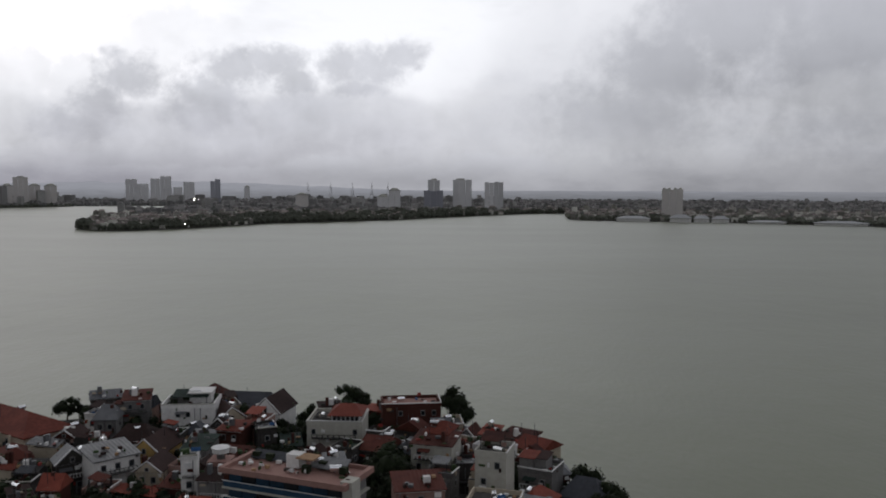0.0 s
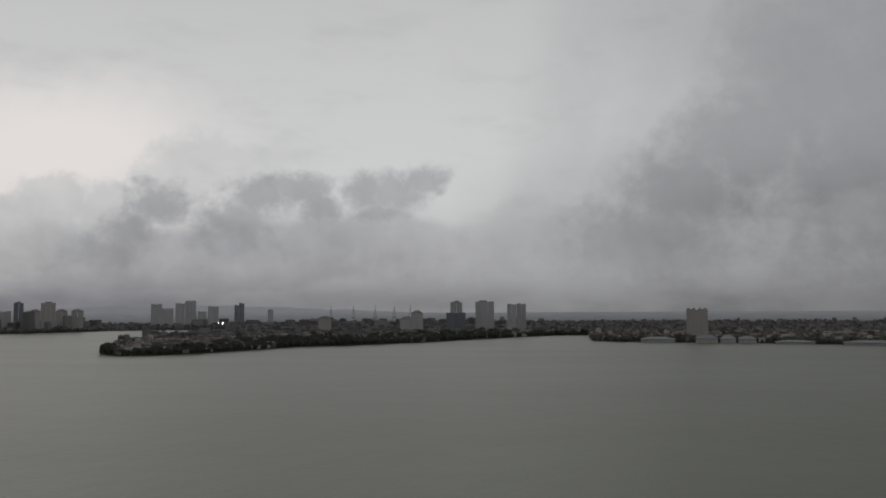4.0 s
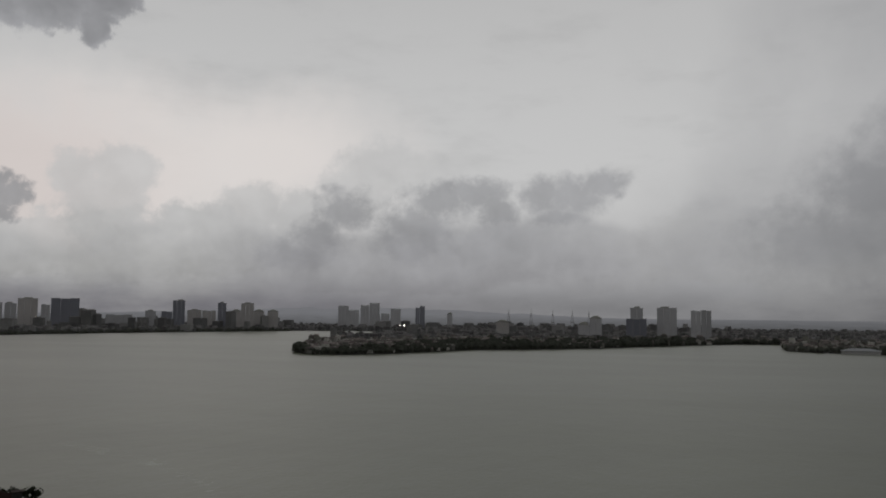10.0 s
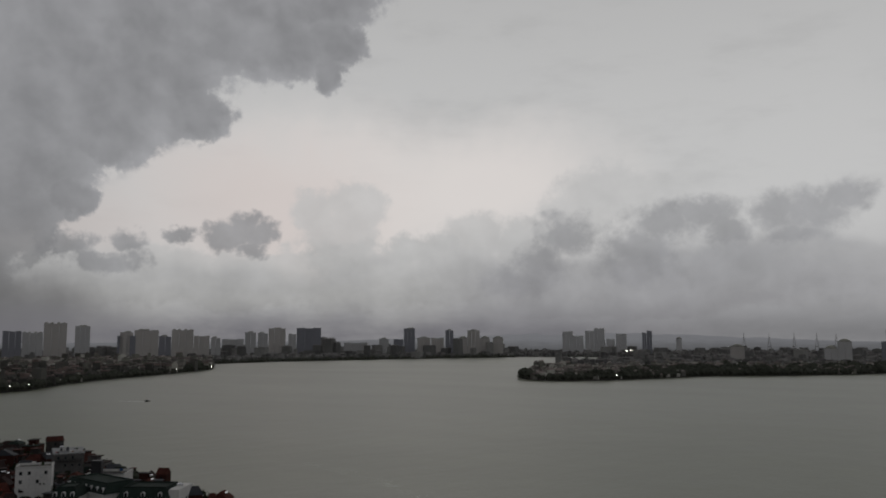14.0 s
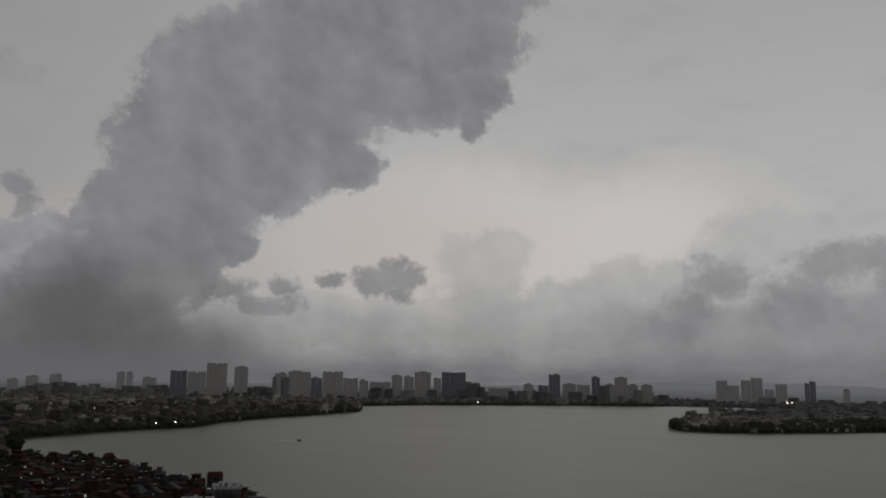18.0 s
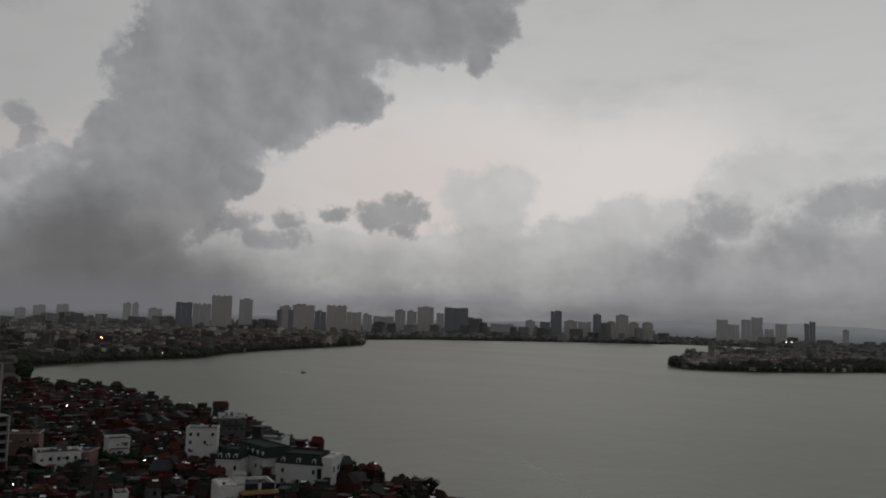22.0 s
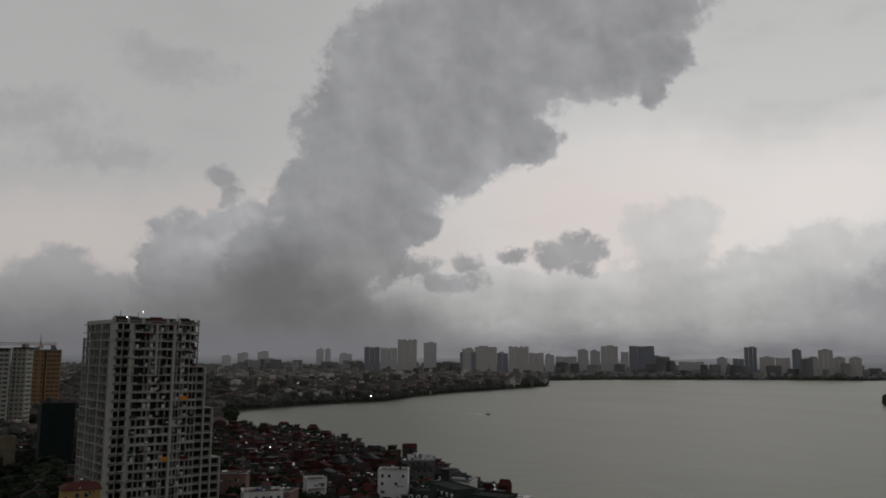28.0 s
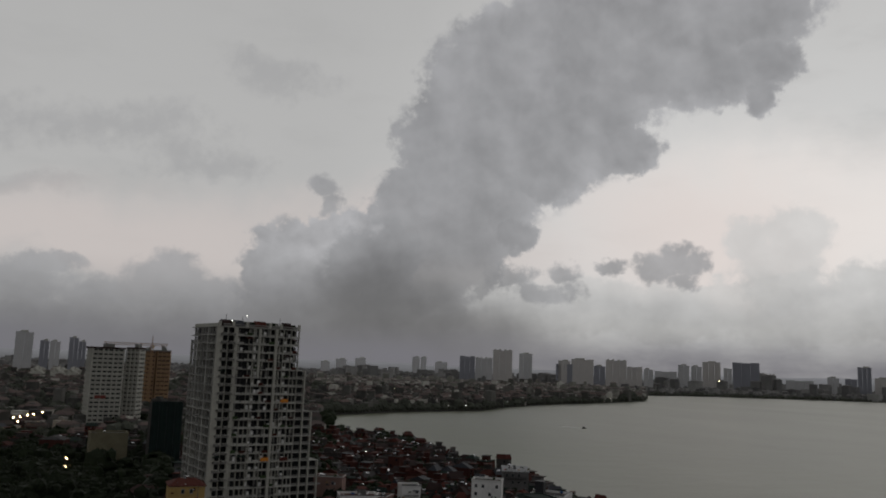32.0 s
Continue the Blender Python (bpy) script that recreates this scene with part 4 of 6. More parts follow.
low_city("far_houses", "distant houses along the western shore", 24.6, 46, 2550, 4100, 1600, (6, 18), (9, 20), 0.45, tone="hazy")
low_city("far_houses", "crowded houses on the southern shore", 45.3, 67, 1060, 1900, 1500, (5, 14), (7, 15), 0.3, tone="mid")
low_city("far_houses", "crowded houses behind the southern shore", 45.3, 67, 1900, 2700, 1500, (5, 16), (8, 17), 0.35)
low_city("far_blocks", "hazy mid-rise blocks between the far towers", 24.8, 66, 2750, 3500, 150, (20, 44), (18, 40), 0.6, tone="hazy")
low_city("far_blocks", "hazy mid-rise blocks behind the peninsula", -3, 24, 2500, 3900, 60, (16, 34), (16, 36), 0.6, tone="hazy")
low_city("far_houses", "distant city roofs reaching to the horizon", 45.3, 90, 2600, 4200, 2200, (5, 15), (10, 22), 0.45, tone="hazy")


def street_lamp(az, r, z=6.0, warm=False, size=0.55):
    t = thing("street_lamp", "lit street lamp on a thin post by the shore", "lamp", Matrix.Translation(polar(az, r, 1.4)), "lit lamps along the shore")
    part("post", Shape().cone((0, 0, 0), (0, 0, z), 0.12, 0.08, 6).mesh("post", "dark_metal"), t)
    part("lamp_head", Shape().lump((0, 0, z + size * 0.8), size, rng, 0.9, 4, 6).mesh("lamp_head", "lamp_warm" if warm else "lamp_white"), t, None, "glowing lamp head")


for a, r in ((45.25, 1890), (47.4, 1712), (49.9, 1580), (54.25, 1345), (55.95, 1222), (57.0, 1195), (58.2, 1170), (37.9, 2600), (38.6, 2580), (37.3, 2610), (18.25, 1372), (6.3, 1655), (13.0, 1545)):
    street_lamp(a, r, size=0.45)
for a, r in ((17.62, 2880), (17.33, 2880)):
    street_lamp(a, r, 22.0, size=1.2)
for a, r, z in ((61.9, 1500, 14), (65.3, 1500, 12), (52.0, 1750, 16), (40.6, 3000, 40), (38.2, 2900, 20), (57.4, 1240, 12)):
    street_lamp(a, r, z, rng.random() < 0.4, 0.5)

# the small motor boat with its wake
t = thing("motor_boat", "small dark motor boat with a short foaming wake", "boat", Matrix.Translation(polar(49.13, 955, 0.05)) @ pose(0, 0, 0, 0, 0, 20) @ Matrix.Diagonal((0.62, 0.62, 0.55, 1)))
part("hull", Shape().hull([(-4, -1, 0), (3, -1, 0), (5, 0, 0.3), (3, 1, 0), (-4, 1, 0)], [(-4.2, -1.4, 1.3), (3.2, -1.4, 1.5), (6, 0, 1.9), (3.2, 1.4, 1.5), (-4.2, 1.4, 1.3)]).mesh("hull", "boat_hull"), t)
put("cabin", "box", "dark_metal", t, -0.5, 0, 1.2, 3.4, 2.2, 1.6)
put("canopy", "box", "boat_hull", t, -0.5, 0, 3.1, 4.6, 2.6, 0.15)
wake = Shape()
for i in range(190):
    x = -4.5 - rng.random() ** 1.5 * 44
    wake.lump((x, rng.uniform(-0.2, 0.2) * (-x), 0.0), rng.uniform(0.4, 1.1), rng, 0.16, 4, 7)
part("wake", wake.mesh("wake", "foam"), t, None, "white churned water")

# a faint line of foam drifting on the lake
drift_line = Shape()
for i in range(520):
    q = rng.random()
    p = polar(39.0 - 9.5 * q + rng.gauss(0, 0.22), 464 - 138 * q + 6.0 * math.sin(3.1 * q) + rng.gauss(0, 6.0), 0.02)
    drift_line.lump(p, rng.uniform(0.1, 0.36) * (0.5 + 0.5 * noise.noise((q * 9.0, 1.7, 0.0)) ** 2 * 4), rng, 0.12, 3, 6)
tagged(new("foam_line", drift_line.mesh("foam_line", "foam")), "faint curved line of drifting foam on the lake", "foam", kind="stuff")

# ---- the tall apartment tower on the near shore ----
FLOOR, FLOORS = 3.11, 24
C = polar(73.6, 322, 1.6)
TURN = 73.6 + 18
tower = thing("apartment_tower", "tall weathered concrete apartment tower with deep dark balconies", "tower", Matrix.Translation(C) @ pose(0, 0, 0, 0, 0, TURN))
# x runs along the lake face, y goes away from it
TW, TD = 31.5, 34.0
# core and wings painted as the shade behind the openings
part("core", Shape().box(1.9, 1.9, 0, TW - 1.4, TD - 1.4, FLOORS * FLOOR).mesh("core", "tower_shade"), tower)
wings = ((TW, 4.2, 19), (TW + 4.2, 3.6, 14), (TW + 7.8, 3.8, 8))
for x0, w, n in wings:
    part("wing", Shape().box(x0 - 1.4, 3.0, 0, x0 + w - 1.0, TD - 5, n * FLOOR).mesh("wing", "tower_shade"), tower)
rng = random.Random(5)
for i in range(FLOORS + 1):
    reach = TW + sum(w for x0, w, n in wings if i <= n)
    part("floor_slab", Shape().box(-0.45, -0.4 if i % 2 else -0.5, i * FLOOR - 0.2, TW + 0.3, TD, i * FLOOR + 0.1).mesh("floor_slab", "concrete_slab"), tower)
    if reach > TW:
        part("wing_slab", Shape().box(TW + 0.3, 0.8, i * FLOOR - 0.2, reach, TD - 4, i * FLOOR + 0.1).mesh("wing_slab", "concrete_slab"), tower)
BAYS = (0.0, 3.2, 6.2, 9.6, 13.2, 15.6, 18.4, 22.2, 25.2, 28.4, 31.5)
for k, x in enumerate(BAYS):
    wide = 2.3 if k == 0 else 1.4 if k == 2 else 1.1 if k == 7 else 0.26
    top, base = FLOORS * FLOOR, 0.0
    if k == 3:
        top = 13 * FLOOR
    if k == 5:
        base = 18 * FLOOR
        wide = 0.9
    if k == 6:
        top = 9 * FLOOR
    part("column", Shape().box(x - wide / 2, -0.5 if wide > 0.7 else -0.25, base, x + wide / 2, 0.5, top).mesh("column", "concrete_pale"), tower)
for x0, w, n in wings:
    part("column", Shape().box(x0 + w - 0.6, 0.8, 0, x0 + w - 0.1, 1.8, n * FLOOR).mesh("column", "concrete_pale"), tower)
# side face: its dimness is put into darker concrete than the front's
for k in range(1, 9):
    y = k * TD / 8
    e = 0.5 if k in (3, 6) else 0.16
    part("column", Shape().box(-0.4, y - e, 0, 0.5, y + e, FLOORS * FLOOR - (5 if k > 5 else 0)).mesh("column", "concrete_slab"), tower)
for i in range(FLOORS):
    z = i * FLOOR
    for k, (a, b) in enumerate(zip(BAYS, BAYS[1:])):
        w, mid = b - a - 0.5, (a + b) / 2
        put("window", "box", "glass_shaded", tower, mid, 1.75, z + 0.3, w * 0.9, 0.2, 2.4)
        if k > 1:
            # pale door frames and wall pieces between the dark openings
            put("mullion", "box", "concrete_pale" if (k + 2 * i) % 3 else "concrete_mid", tower, mid + (0.10 if k % 2 else -0.08) * w, 0.75, z + 0.11, 0.62 if k % 3 else 0.36, 0.5, 2.6)
            if (k * 5 + i * 3) % 7 < 2:
                put("wall_panel", "box", "concrete_mid", tower, mid + (0.32 if k % 2 else -0.32) * w, 0.9, z + 0.11, w * 0.3, 0.3, 2.9)
        kind = rng.random()
        if k < 2:
            # bowed corner balconies
            ring = [(a + 0.4, -0.1), (a + 0.5, -1.1), (a + 0.9 + 0.4 * k, -1.75), (mid + 0.3, -1.8), (b - 0.5, -1.2), (b - 0.2, -0.1)]
            part("bowed_balcony", Shape().hull([(x, y, z - 0.1) for x, y in ring], [(x, y, z + 0.75) for x, y in ring]).mesh("bowed_balcony", "concrete_mid"), tower)
            part("balcony_rail", Shape().hull([(x, y - 0.02, z + 0.8) for x, y in ring], [(x, y - 0.02, z + 0.92) for x, y in ring]).mesh("balcony_rail", "concrete_pale"), tower)
        elif kind < 0.82:
            put("parapet", "box", "concrete_slab", tower, mid, -0.12, z + 0.11, w + 0.1, 0.14, rng.choice((0.5, 0.62, 0.75)))
            if kind < 0.14:
                put("balcony_cloth", "box", rng.choice(("roof_rust", "brick_bare", "pot_plants", "pot_plants")), tower, mid, -0.3, z + 0.3, w * 0.7, 0.2, rng.uniform(0.7, 1.1))
        else:
            put("railing", "rail", "dark_metal", tower, mid, -0.05, z + 0.11, w + 0.1, 0.07, 0.95)
        if k > 1 and (k in (4, 8) or rng.random() < 0.16):
            put("utility_box", "box", "plaster_white", tower, mid + rng.choice((-0.3, 0.3)) * w, 0.5, z + 0.11, 0.9, 0.6, rng.choice((1.2, 1.7, 2.1)))
        if rng.random() < 0.03:
            put("awning", "sheet", rng.choice(("roof_rust", "roof_green", "roof_brown")), tower, mid, -0.7, z + 2.1, w, 1.1, 0.6)
    # side bays, parapets also in the darker concrete for the dim face
    for k in range(8):
        y = (k + 0.5) * TD / 8
        put("window", "box", "glass_shaded", tower, 1.75, y, z + 0.3, 0.2, 3.0, 2.3)
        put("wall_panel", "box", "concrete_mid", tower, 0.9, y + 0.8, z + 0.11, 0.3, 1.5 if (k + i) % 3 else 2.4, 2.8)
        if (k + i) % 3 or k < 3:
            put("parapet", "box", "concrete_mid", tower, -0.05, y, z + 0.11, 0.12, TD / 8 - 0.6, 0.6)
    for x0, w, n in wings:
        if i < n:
            put("window", "box", "glass_shaded", tower, x0 + w / 2, 2.95, z + 0.35, w * 0.7, 0.2, 2.3)
            put("parapet", "box", "concrete_mid", tower, x0 + w / 2 - 0.2, 1.2, z + 0.11, w - 0.7, 0.12, 0.8)
for i, mat in ((8, "orange_cloth"), (15, "orange_cloth"), (8, "roof_rust")):
    put("orange_awning", "box", mat, tower, 20.3 if i == 8 and mat == "orange_cloth" else 26.8 if i == 15 else 28.0, -0.5, i * FLOOR + 0.3, 3.0, 0.5, 1.3, 0, "faded orange balcony cloth")
TOP = FLOORS * FLOOR
put("crown_band", "box", "concrete_mid", tower, TW / 2, -0.15, TOP + 0.16, TW - 2.0, 0.4, 1.0)
for x, w, mat in ((2.6, 4.4, "roof_brown"), (7.4, 4.0, "roof_slate"), (15.8, 5.0, "roof_rust"), (26.6, 3.6, "roof_brown")):
    part("crown_canopy", Shape().hull([(x - w / 2, -0.5, TOP + 0.5), (x + w / 2, -0.5, TOP + 0.5), (x + w / 2, 3.6, TOP + 0.5), (x - w / 2, 3.6, TOP + 0.5)],
                                      [(x - w * 0.36, 0.6, TOP + 2.5), (x + w * 0.36, 0.6, TOP + 2.5), (x + w * 0.36, 3.4, TOP + 2.7), (x - w * 0.36, 3.4, TOP + 2.7)]).mesh("crown_canopy", mat), tower)
for x in (-0.2, 4.9, 10.2, 19.4, 23.8, 31.2):
    put("crown_post", "box", "concrete_pale", tower, x, -0.25, TOP + 0.1, 0.9, 0.7, 1.9)
part("beacon", Shape().lump((15.0, 14.0, TOP + 5.1), 0.22, random.Random(2), 1.0).mesh("beacon", "beacon_white"), tower, None, "small white beacon on the roof")
part("beacon", Shape().lump((6.0, 5.0, TOP + 2.4), 0.25, random.Random(2), 1.0).mesh("beacon", "beacon_white"), tower, None, "small white beacon on the roof")
put("roof_terrace", "parapet", "concrete_pale", tower, TW / 2, TD / 2 + 1, TOP - 0.1, TW - 1.4, TD - 2, 1.5)
put("penthouse", "box", "concrete_mid", tower, TW * 0.55, TD * 0.55, TOP + 0.3, TW * 0.6, TD * 0.5, 2.3)
for x, mat in ((4, "roof_brown"), (7.5, "roof_slate"), (14.5, "roof_rust"), (18, "roof_brown"), (23, "roof_green"), (27, "roof_slate")):
    put("roof_shed", "sheet", mat, tower, x, 2.8, TOP + 0.5, rng.uniform(2.4, 4.4), 3.4, rng.uniform(0.8, 1.5))
for x in (2, 5, 6.5, 10, 12.5, 16, 19, 21, 25, 29):
    put("planter", "box", "leaves", tower, x, 0.9, TOP + 0.4, rng.uniform(0.8, 2.2), 1.0, rng.uniform(1.0, 1.9))
for x, y in ((14, 16), (5, 9), (28, 12)):
    put("antenna", "box", "dark_metal", tower, x, y, TOP + 0.5, 0.15, 0.15, 4.4)
put("lit_window", "box", "lit_room", tower, 4.4, 1.6, 3 * FLOOR + 0.8, 0.7, 0.1, 0.8, 0, "warm lit window")

# ---- mid-distance blocks inland ----


def slab_block(a0, a1, el, r, mat, label, turn=0.0, storeys=18, depth=22.0, roof="roof_brown"):
    am, w = (a0 + a1) / 2, r * radians(abs(a0 - a1))
    h = high(el, r) - 1.6
    t = thing("apartment_block", label, "block", Matrix.Translation(polar(am, r, 1.6)) @ pose(0, 0, 0, 0, 0, am + turn))
    put("core", "box", mat, t, 0, depth / 2 + 0.6, 0, w - 1.2, depth - 1.2, h)
    fh = h / storeys
    for i in range(storeys):
        put("balcony", "box", mat, t, 0, depth / 2, i * fh + 0.1, w, depth, fh * 0.5)
        for k in range(6):
            put("window", "box", "glass_dark", t, -w / 2 + (k + 0.5) * w / 6, 0.55, i * fh + fh * 0.56, w / 6 * 0.7, 0.2, fh * 0.34)
        for k in range(3):
            part("side_window", unit("box", "glass_dark"), t, pose(w / 2 - 0.55, (k + 0.7) * depth / 3.6, i * fh + fh * 0.5) @ Matrix.Diagonal((0.2, depth * 0.16, fh * 0.36, 1)))
    for k in range(4):
        put("column", "box", mat, t, -w / 2 + k * w / 3, -0.3, 0, 1.2, 0.8, h)
    put("roof", "box", roof, t, 0, depth / 2, h, w * 1.06, depth * 1.05, 1.4)
    put("roof_house", "box", "concrete_mid", t, w * 0.1, depth / 2, h + 1.4, w * 0.3, 8, 3)
    return t


t = slab_block(81.25, 79.35, 0.05, 760, "concrete_pale", "white eighteen-storey apartment block with a flat brown roof", 14, 18)
put("banner", "box", "banner_red", t, -4, -0.8, 24, 9, 0.15, 2.6, 0, "faded red banner")
slab_block(79.25, 78.45, 0.1, 772, "concrete_pale", "narrow pale stair tower beside an apartment block", -20, 18, 16)
slab_block(78.26, 77.5, 0.0, 1000, "orange_brick", "orange-brown unfinished concrete block", 10, 14, 22, "concrete_mid")
slab_block(77.35, 76.57, 0.02, 1000, "orange_brick", "pale brown tall block beside a crane", 10, 14, 22, "concrete_mid")
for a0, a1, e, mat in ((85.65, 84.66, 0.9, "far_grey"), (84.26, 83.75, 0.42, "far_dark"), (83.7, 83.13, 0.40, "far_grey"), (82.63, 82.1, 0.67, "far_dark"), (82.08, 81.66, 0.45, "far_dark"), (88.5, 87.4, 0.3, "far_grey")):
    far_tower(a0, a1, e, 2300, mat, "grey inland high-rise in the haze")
t = thing("netted_block", "unfinished block wrapped in dark green building net", "block", Matrix.Translation(polar(76.5, 480, 1.6)) @ pose(0, 0, 0, 0, 0, 76.5 + 8))
put("frame", "box", "plaster_stained", t, 0, 8, 0, 15, 15, 37)
s = Shape()
for i in range(16):
    x0, x1 = -8 + i, -7 + i
    s.hull([(x0, -0.3 * (i % 2), 0), (x1, -0.3 * ((i + 1) % 2), 0), (x1, 0.3, 0), (x0, 0.3, 0)], [(x0, -0.2 * (i % 2), 38), (x1, -0.2 * ((i + 1) % 2), 38), (x1, 0.3, 38), (x0, 0.3, 38)])
part("net", s.mesh("net", "net_dark"), t, None, "sagging dark green net")
for k in range(5):
    put("scaffold_pole", "box", "dark_metal", t, -8 + 4 * k, -0.5, 0, 0.15, 0.15, 39.5)
for a in (82.2, 81.1, 84.2, 83.0):
    t = thing("storage_dome", "pale round gas dome among distant houses", "tank", Matrix.Translation(polar(a, 1900, 1.5)), "pale domes")
    part("dome", Shape().lump((0, 0, 10), 17, random.Random(3), 0.9, 7, 12).mesh("dome", "concrete_pale"), t)

t = thing("tower_crane", "rusty tower crane with a long jib over an unfinished block", "crane", Matrix.Translation(polar(77.75, 985, 1.6)) @ pose(0, 0, 0, 0, 0, 77.75))
hh = high(0.28, 985)
s = Shape()
for dx, dy in ((-1.3, -1.3), (1.3, -1.3), (1.3, 1.3), (-1.3, 1.3)):
    s.cone((dx, dy, 0), (dx, dy, hh), 0.45, 0.45, 4)
for i in range(16):
    z0, z1 = hh * i / 16, hh * (i + 1) / 16
    s.cone((-1.3, -1.3, z0), (1.3, -1.3, z1), 0.3, 0.3, 4)
    s.cone((1.3, 1.3, z0), (-1.3, 1.3, z1), 0.3, 0.3, 4)
part("mast", s.mesh("mast", "orange_brick"), t)
jib = Shape()
for y, z in ((-0.9, hh), (0.9, hh), (0, hh + 2.2)):
    jib.cone((-50, y, z - 0.6), (16, y, z), 0.32, 0.38, 4)
for i in range(22):
    x = -50 + 3 * i
    jib.cone((x, -0.9, hh), (x + 1.5, 0, hh + 2.2), 0.2, 0.2, 4)
    jib.cone((x + 1.5, 0, hh + 2.2), (x + 3, 0.9, hh), 0.2, 0.2, 4)
part("jib", jib.mesh("jib", "orange_brick"), t)
part("mast_top", Shape().cone((0, 0, hh), (0, 0, hh + 12), 0.9, 0.2, 4).mesh("mast_top", "orange_brick"), t)
put("counterweight", "box", "concrete_mid", t, 12, 0, hh - 4, 4, 2, 3.5)
put("cab", "box", "plaster_yellow", t, 1.6, -1.5, hh - 3, 2, 2, 2.4)

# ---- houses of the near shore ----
# southern and inland rows: a stop of dimness put into darker walls, roofs
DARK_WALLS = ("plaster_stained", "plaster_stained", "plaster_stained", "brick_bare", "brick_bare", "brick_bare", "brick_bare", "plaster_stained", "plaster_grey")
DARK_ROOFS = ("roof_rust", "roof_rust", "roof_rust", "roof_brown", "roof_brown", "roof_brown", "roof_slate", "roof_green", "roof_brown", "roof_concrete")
WALLS = ("plaster_white", "plaster_cream", "plaster_grey", "plaster_stained", "plaster_pink", "plaster_stained", "plaster_stained", "plaster_stained", "brick_bare", "brick_bare")
ROOFS = ("roof_red", "roof_red", "roof_rust", "roof_rust", "roof_brown", "roof_brown", "roof_slate", "roof_green", "roof_steel", "roof_concrete")
SAY = {"plaster_white": "white", "plaster_cream": "cream", "plaster_grey": "grey", "plaster_pink": "pinkish", "plaster_stained": "stained dark", "brick_bare": "bare brick", "plaster_yellow": "yellow", "plaster_olive": "olive",
       "roof_red": "red tiled", "roof_rust": "rusty sheet", "roof_brown": "brown tiled", "roof_slate": "dark slate", "roof_green": "green sheet", "roof_steel": "grey steel", "roof_concrete": "bare concrete", "terrace_pink": "pink terrace"}


def windows(t, x0, x1, y, z0, storeys, fh, count, rng, mat="glass_dark", w=1.1, hgt=1.4, skip=0.45):
    for i in range(storeys):
        for k in range(count):
            if rng.random() > skip:
                put("window", "window", mat, t, x0 + (k + 0.5) * (x1 - x0) / count, y, z0 + i * fh + 0.9, w, 0.25, hgt)


def side_windows(t, x, y0, y1, z0, storeys, fh, count, rng, turn, skip=0.3):
    for i in range(storeys):
        for k in range(count):
            if rng.random() > skip:
                part("window", unit("window", "glass_dark"), t, pose(x, y0 + (k + 0.5) * (y1 - y0) / count, z0 + i * fh + 0.9, 0, 0, turn) @ Matrix.Diagonal((1.0, 0.25, 1.3, 1)))


def clutter(t, w, d, h, flat_roof, rng):
    """What gathers on roofs and walls: cooling units, pots, washing, crates, pipes and white copings."""
    put("coping", "box", rng.choice(("frame_white", "plaster_white", "concrete_pale", "roof_steel")), t, 0, -d / 2 - 0.12, h - 0.16 + (1.05 if flat_roof else 0), w + 0.3, 0.25, 0.2)
    if flat_roof:
        put("coping", "box", "plaster_white", t, w / 2 + 0.05, 0, h + 0.92, 0.22, d, 0.18)
    for _ in range(rng.randint(2, 5)):
        k, x, y = rng.random(), rng.uniform(-0.42, 0.42) * w, rng.uniform(-0.42, 0.42) * d
        if k < 0.3:
            put("cooling_unit", "box", "frame_white", t, x, -d / 2 - 0.3, rng.uniform(0.3, 0.85) * h, 0.85, 0.4, 0.6)
        elif k < 0.42:
            put("drain_pipe", "box", "roof_steel", t, x, -d / 2 - 0.1, 0, 0.14, 0.14, h)
        elif k < 0.5:
            put("awning", "sheet", rng.choice(("roof_green", "roof_steel", "roof_rust", "tarp_blue")), t, x * 0.6, -d / 2 - 0.6, h - 1.3, min(2.6, w * 0.6), 1.2, 0.5)
        elif flat_roof:
            if k < 0.7:
                put("pot_plant", "box", "pot_plants", t, x, y, h + 0.3, rng.uniform(0.5, 1.5), rng.uniform(0.5, 1.0), rng.uniform(0.6, 1.5), rng.uniform(0, 90))
            elif k < 0.82:
                put("crate", "box", rng.choice(("plaster_white", "plaster_grey", "tarp_blue", "roof_rust")), t, x, y, h + 0.25, rng.uniform(0.5, 1.2), rng.uniform(0.5, 1.0), rng.uniform(0.5, 1.1), rng.uniform(0, 90))
            else:
                put("washing", "box", rng.choice(("plaster_white", "cloth_red", "tarp_blue", "plaster_pink")), t, x, y, h + 1.2, rng.uniform(0.8, 1.8), 0.05, 0.8, rng.uniform(-30, 30))
        elif k < 0.8:
            put("roof_light", "box", rng.choice(("plaster_white", "roof_steel")), t, x * 0.5, y * 0.3, h + 0.4, rng.uniform(0.6, 1.4), rng.uniform(0.6, 1.2), rng.uniform(1.2, 2.2))
        else:
            put("antenna", "box", "dark_metal", t, x, y, h, 0.1, 0.1, rng.uniform(3, 5))


BITS = {}


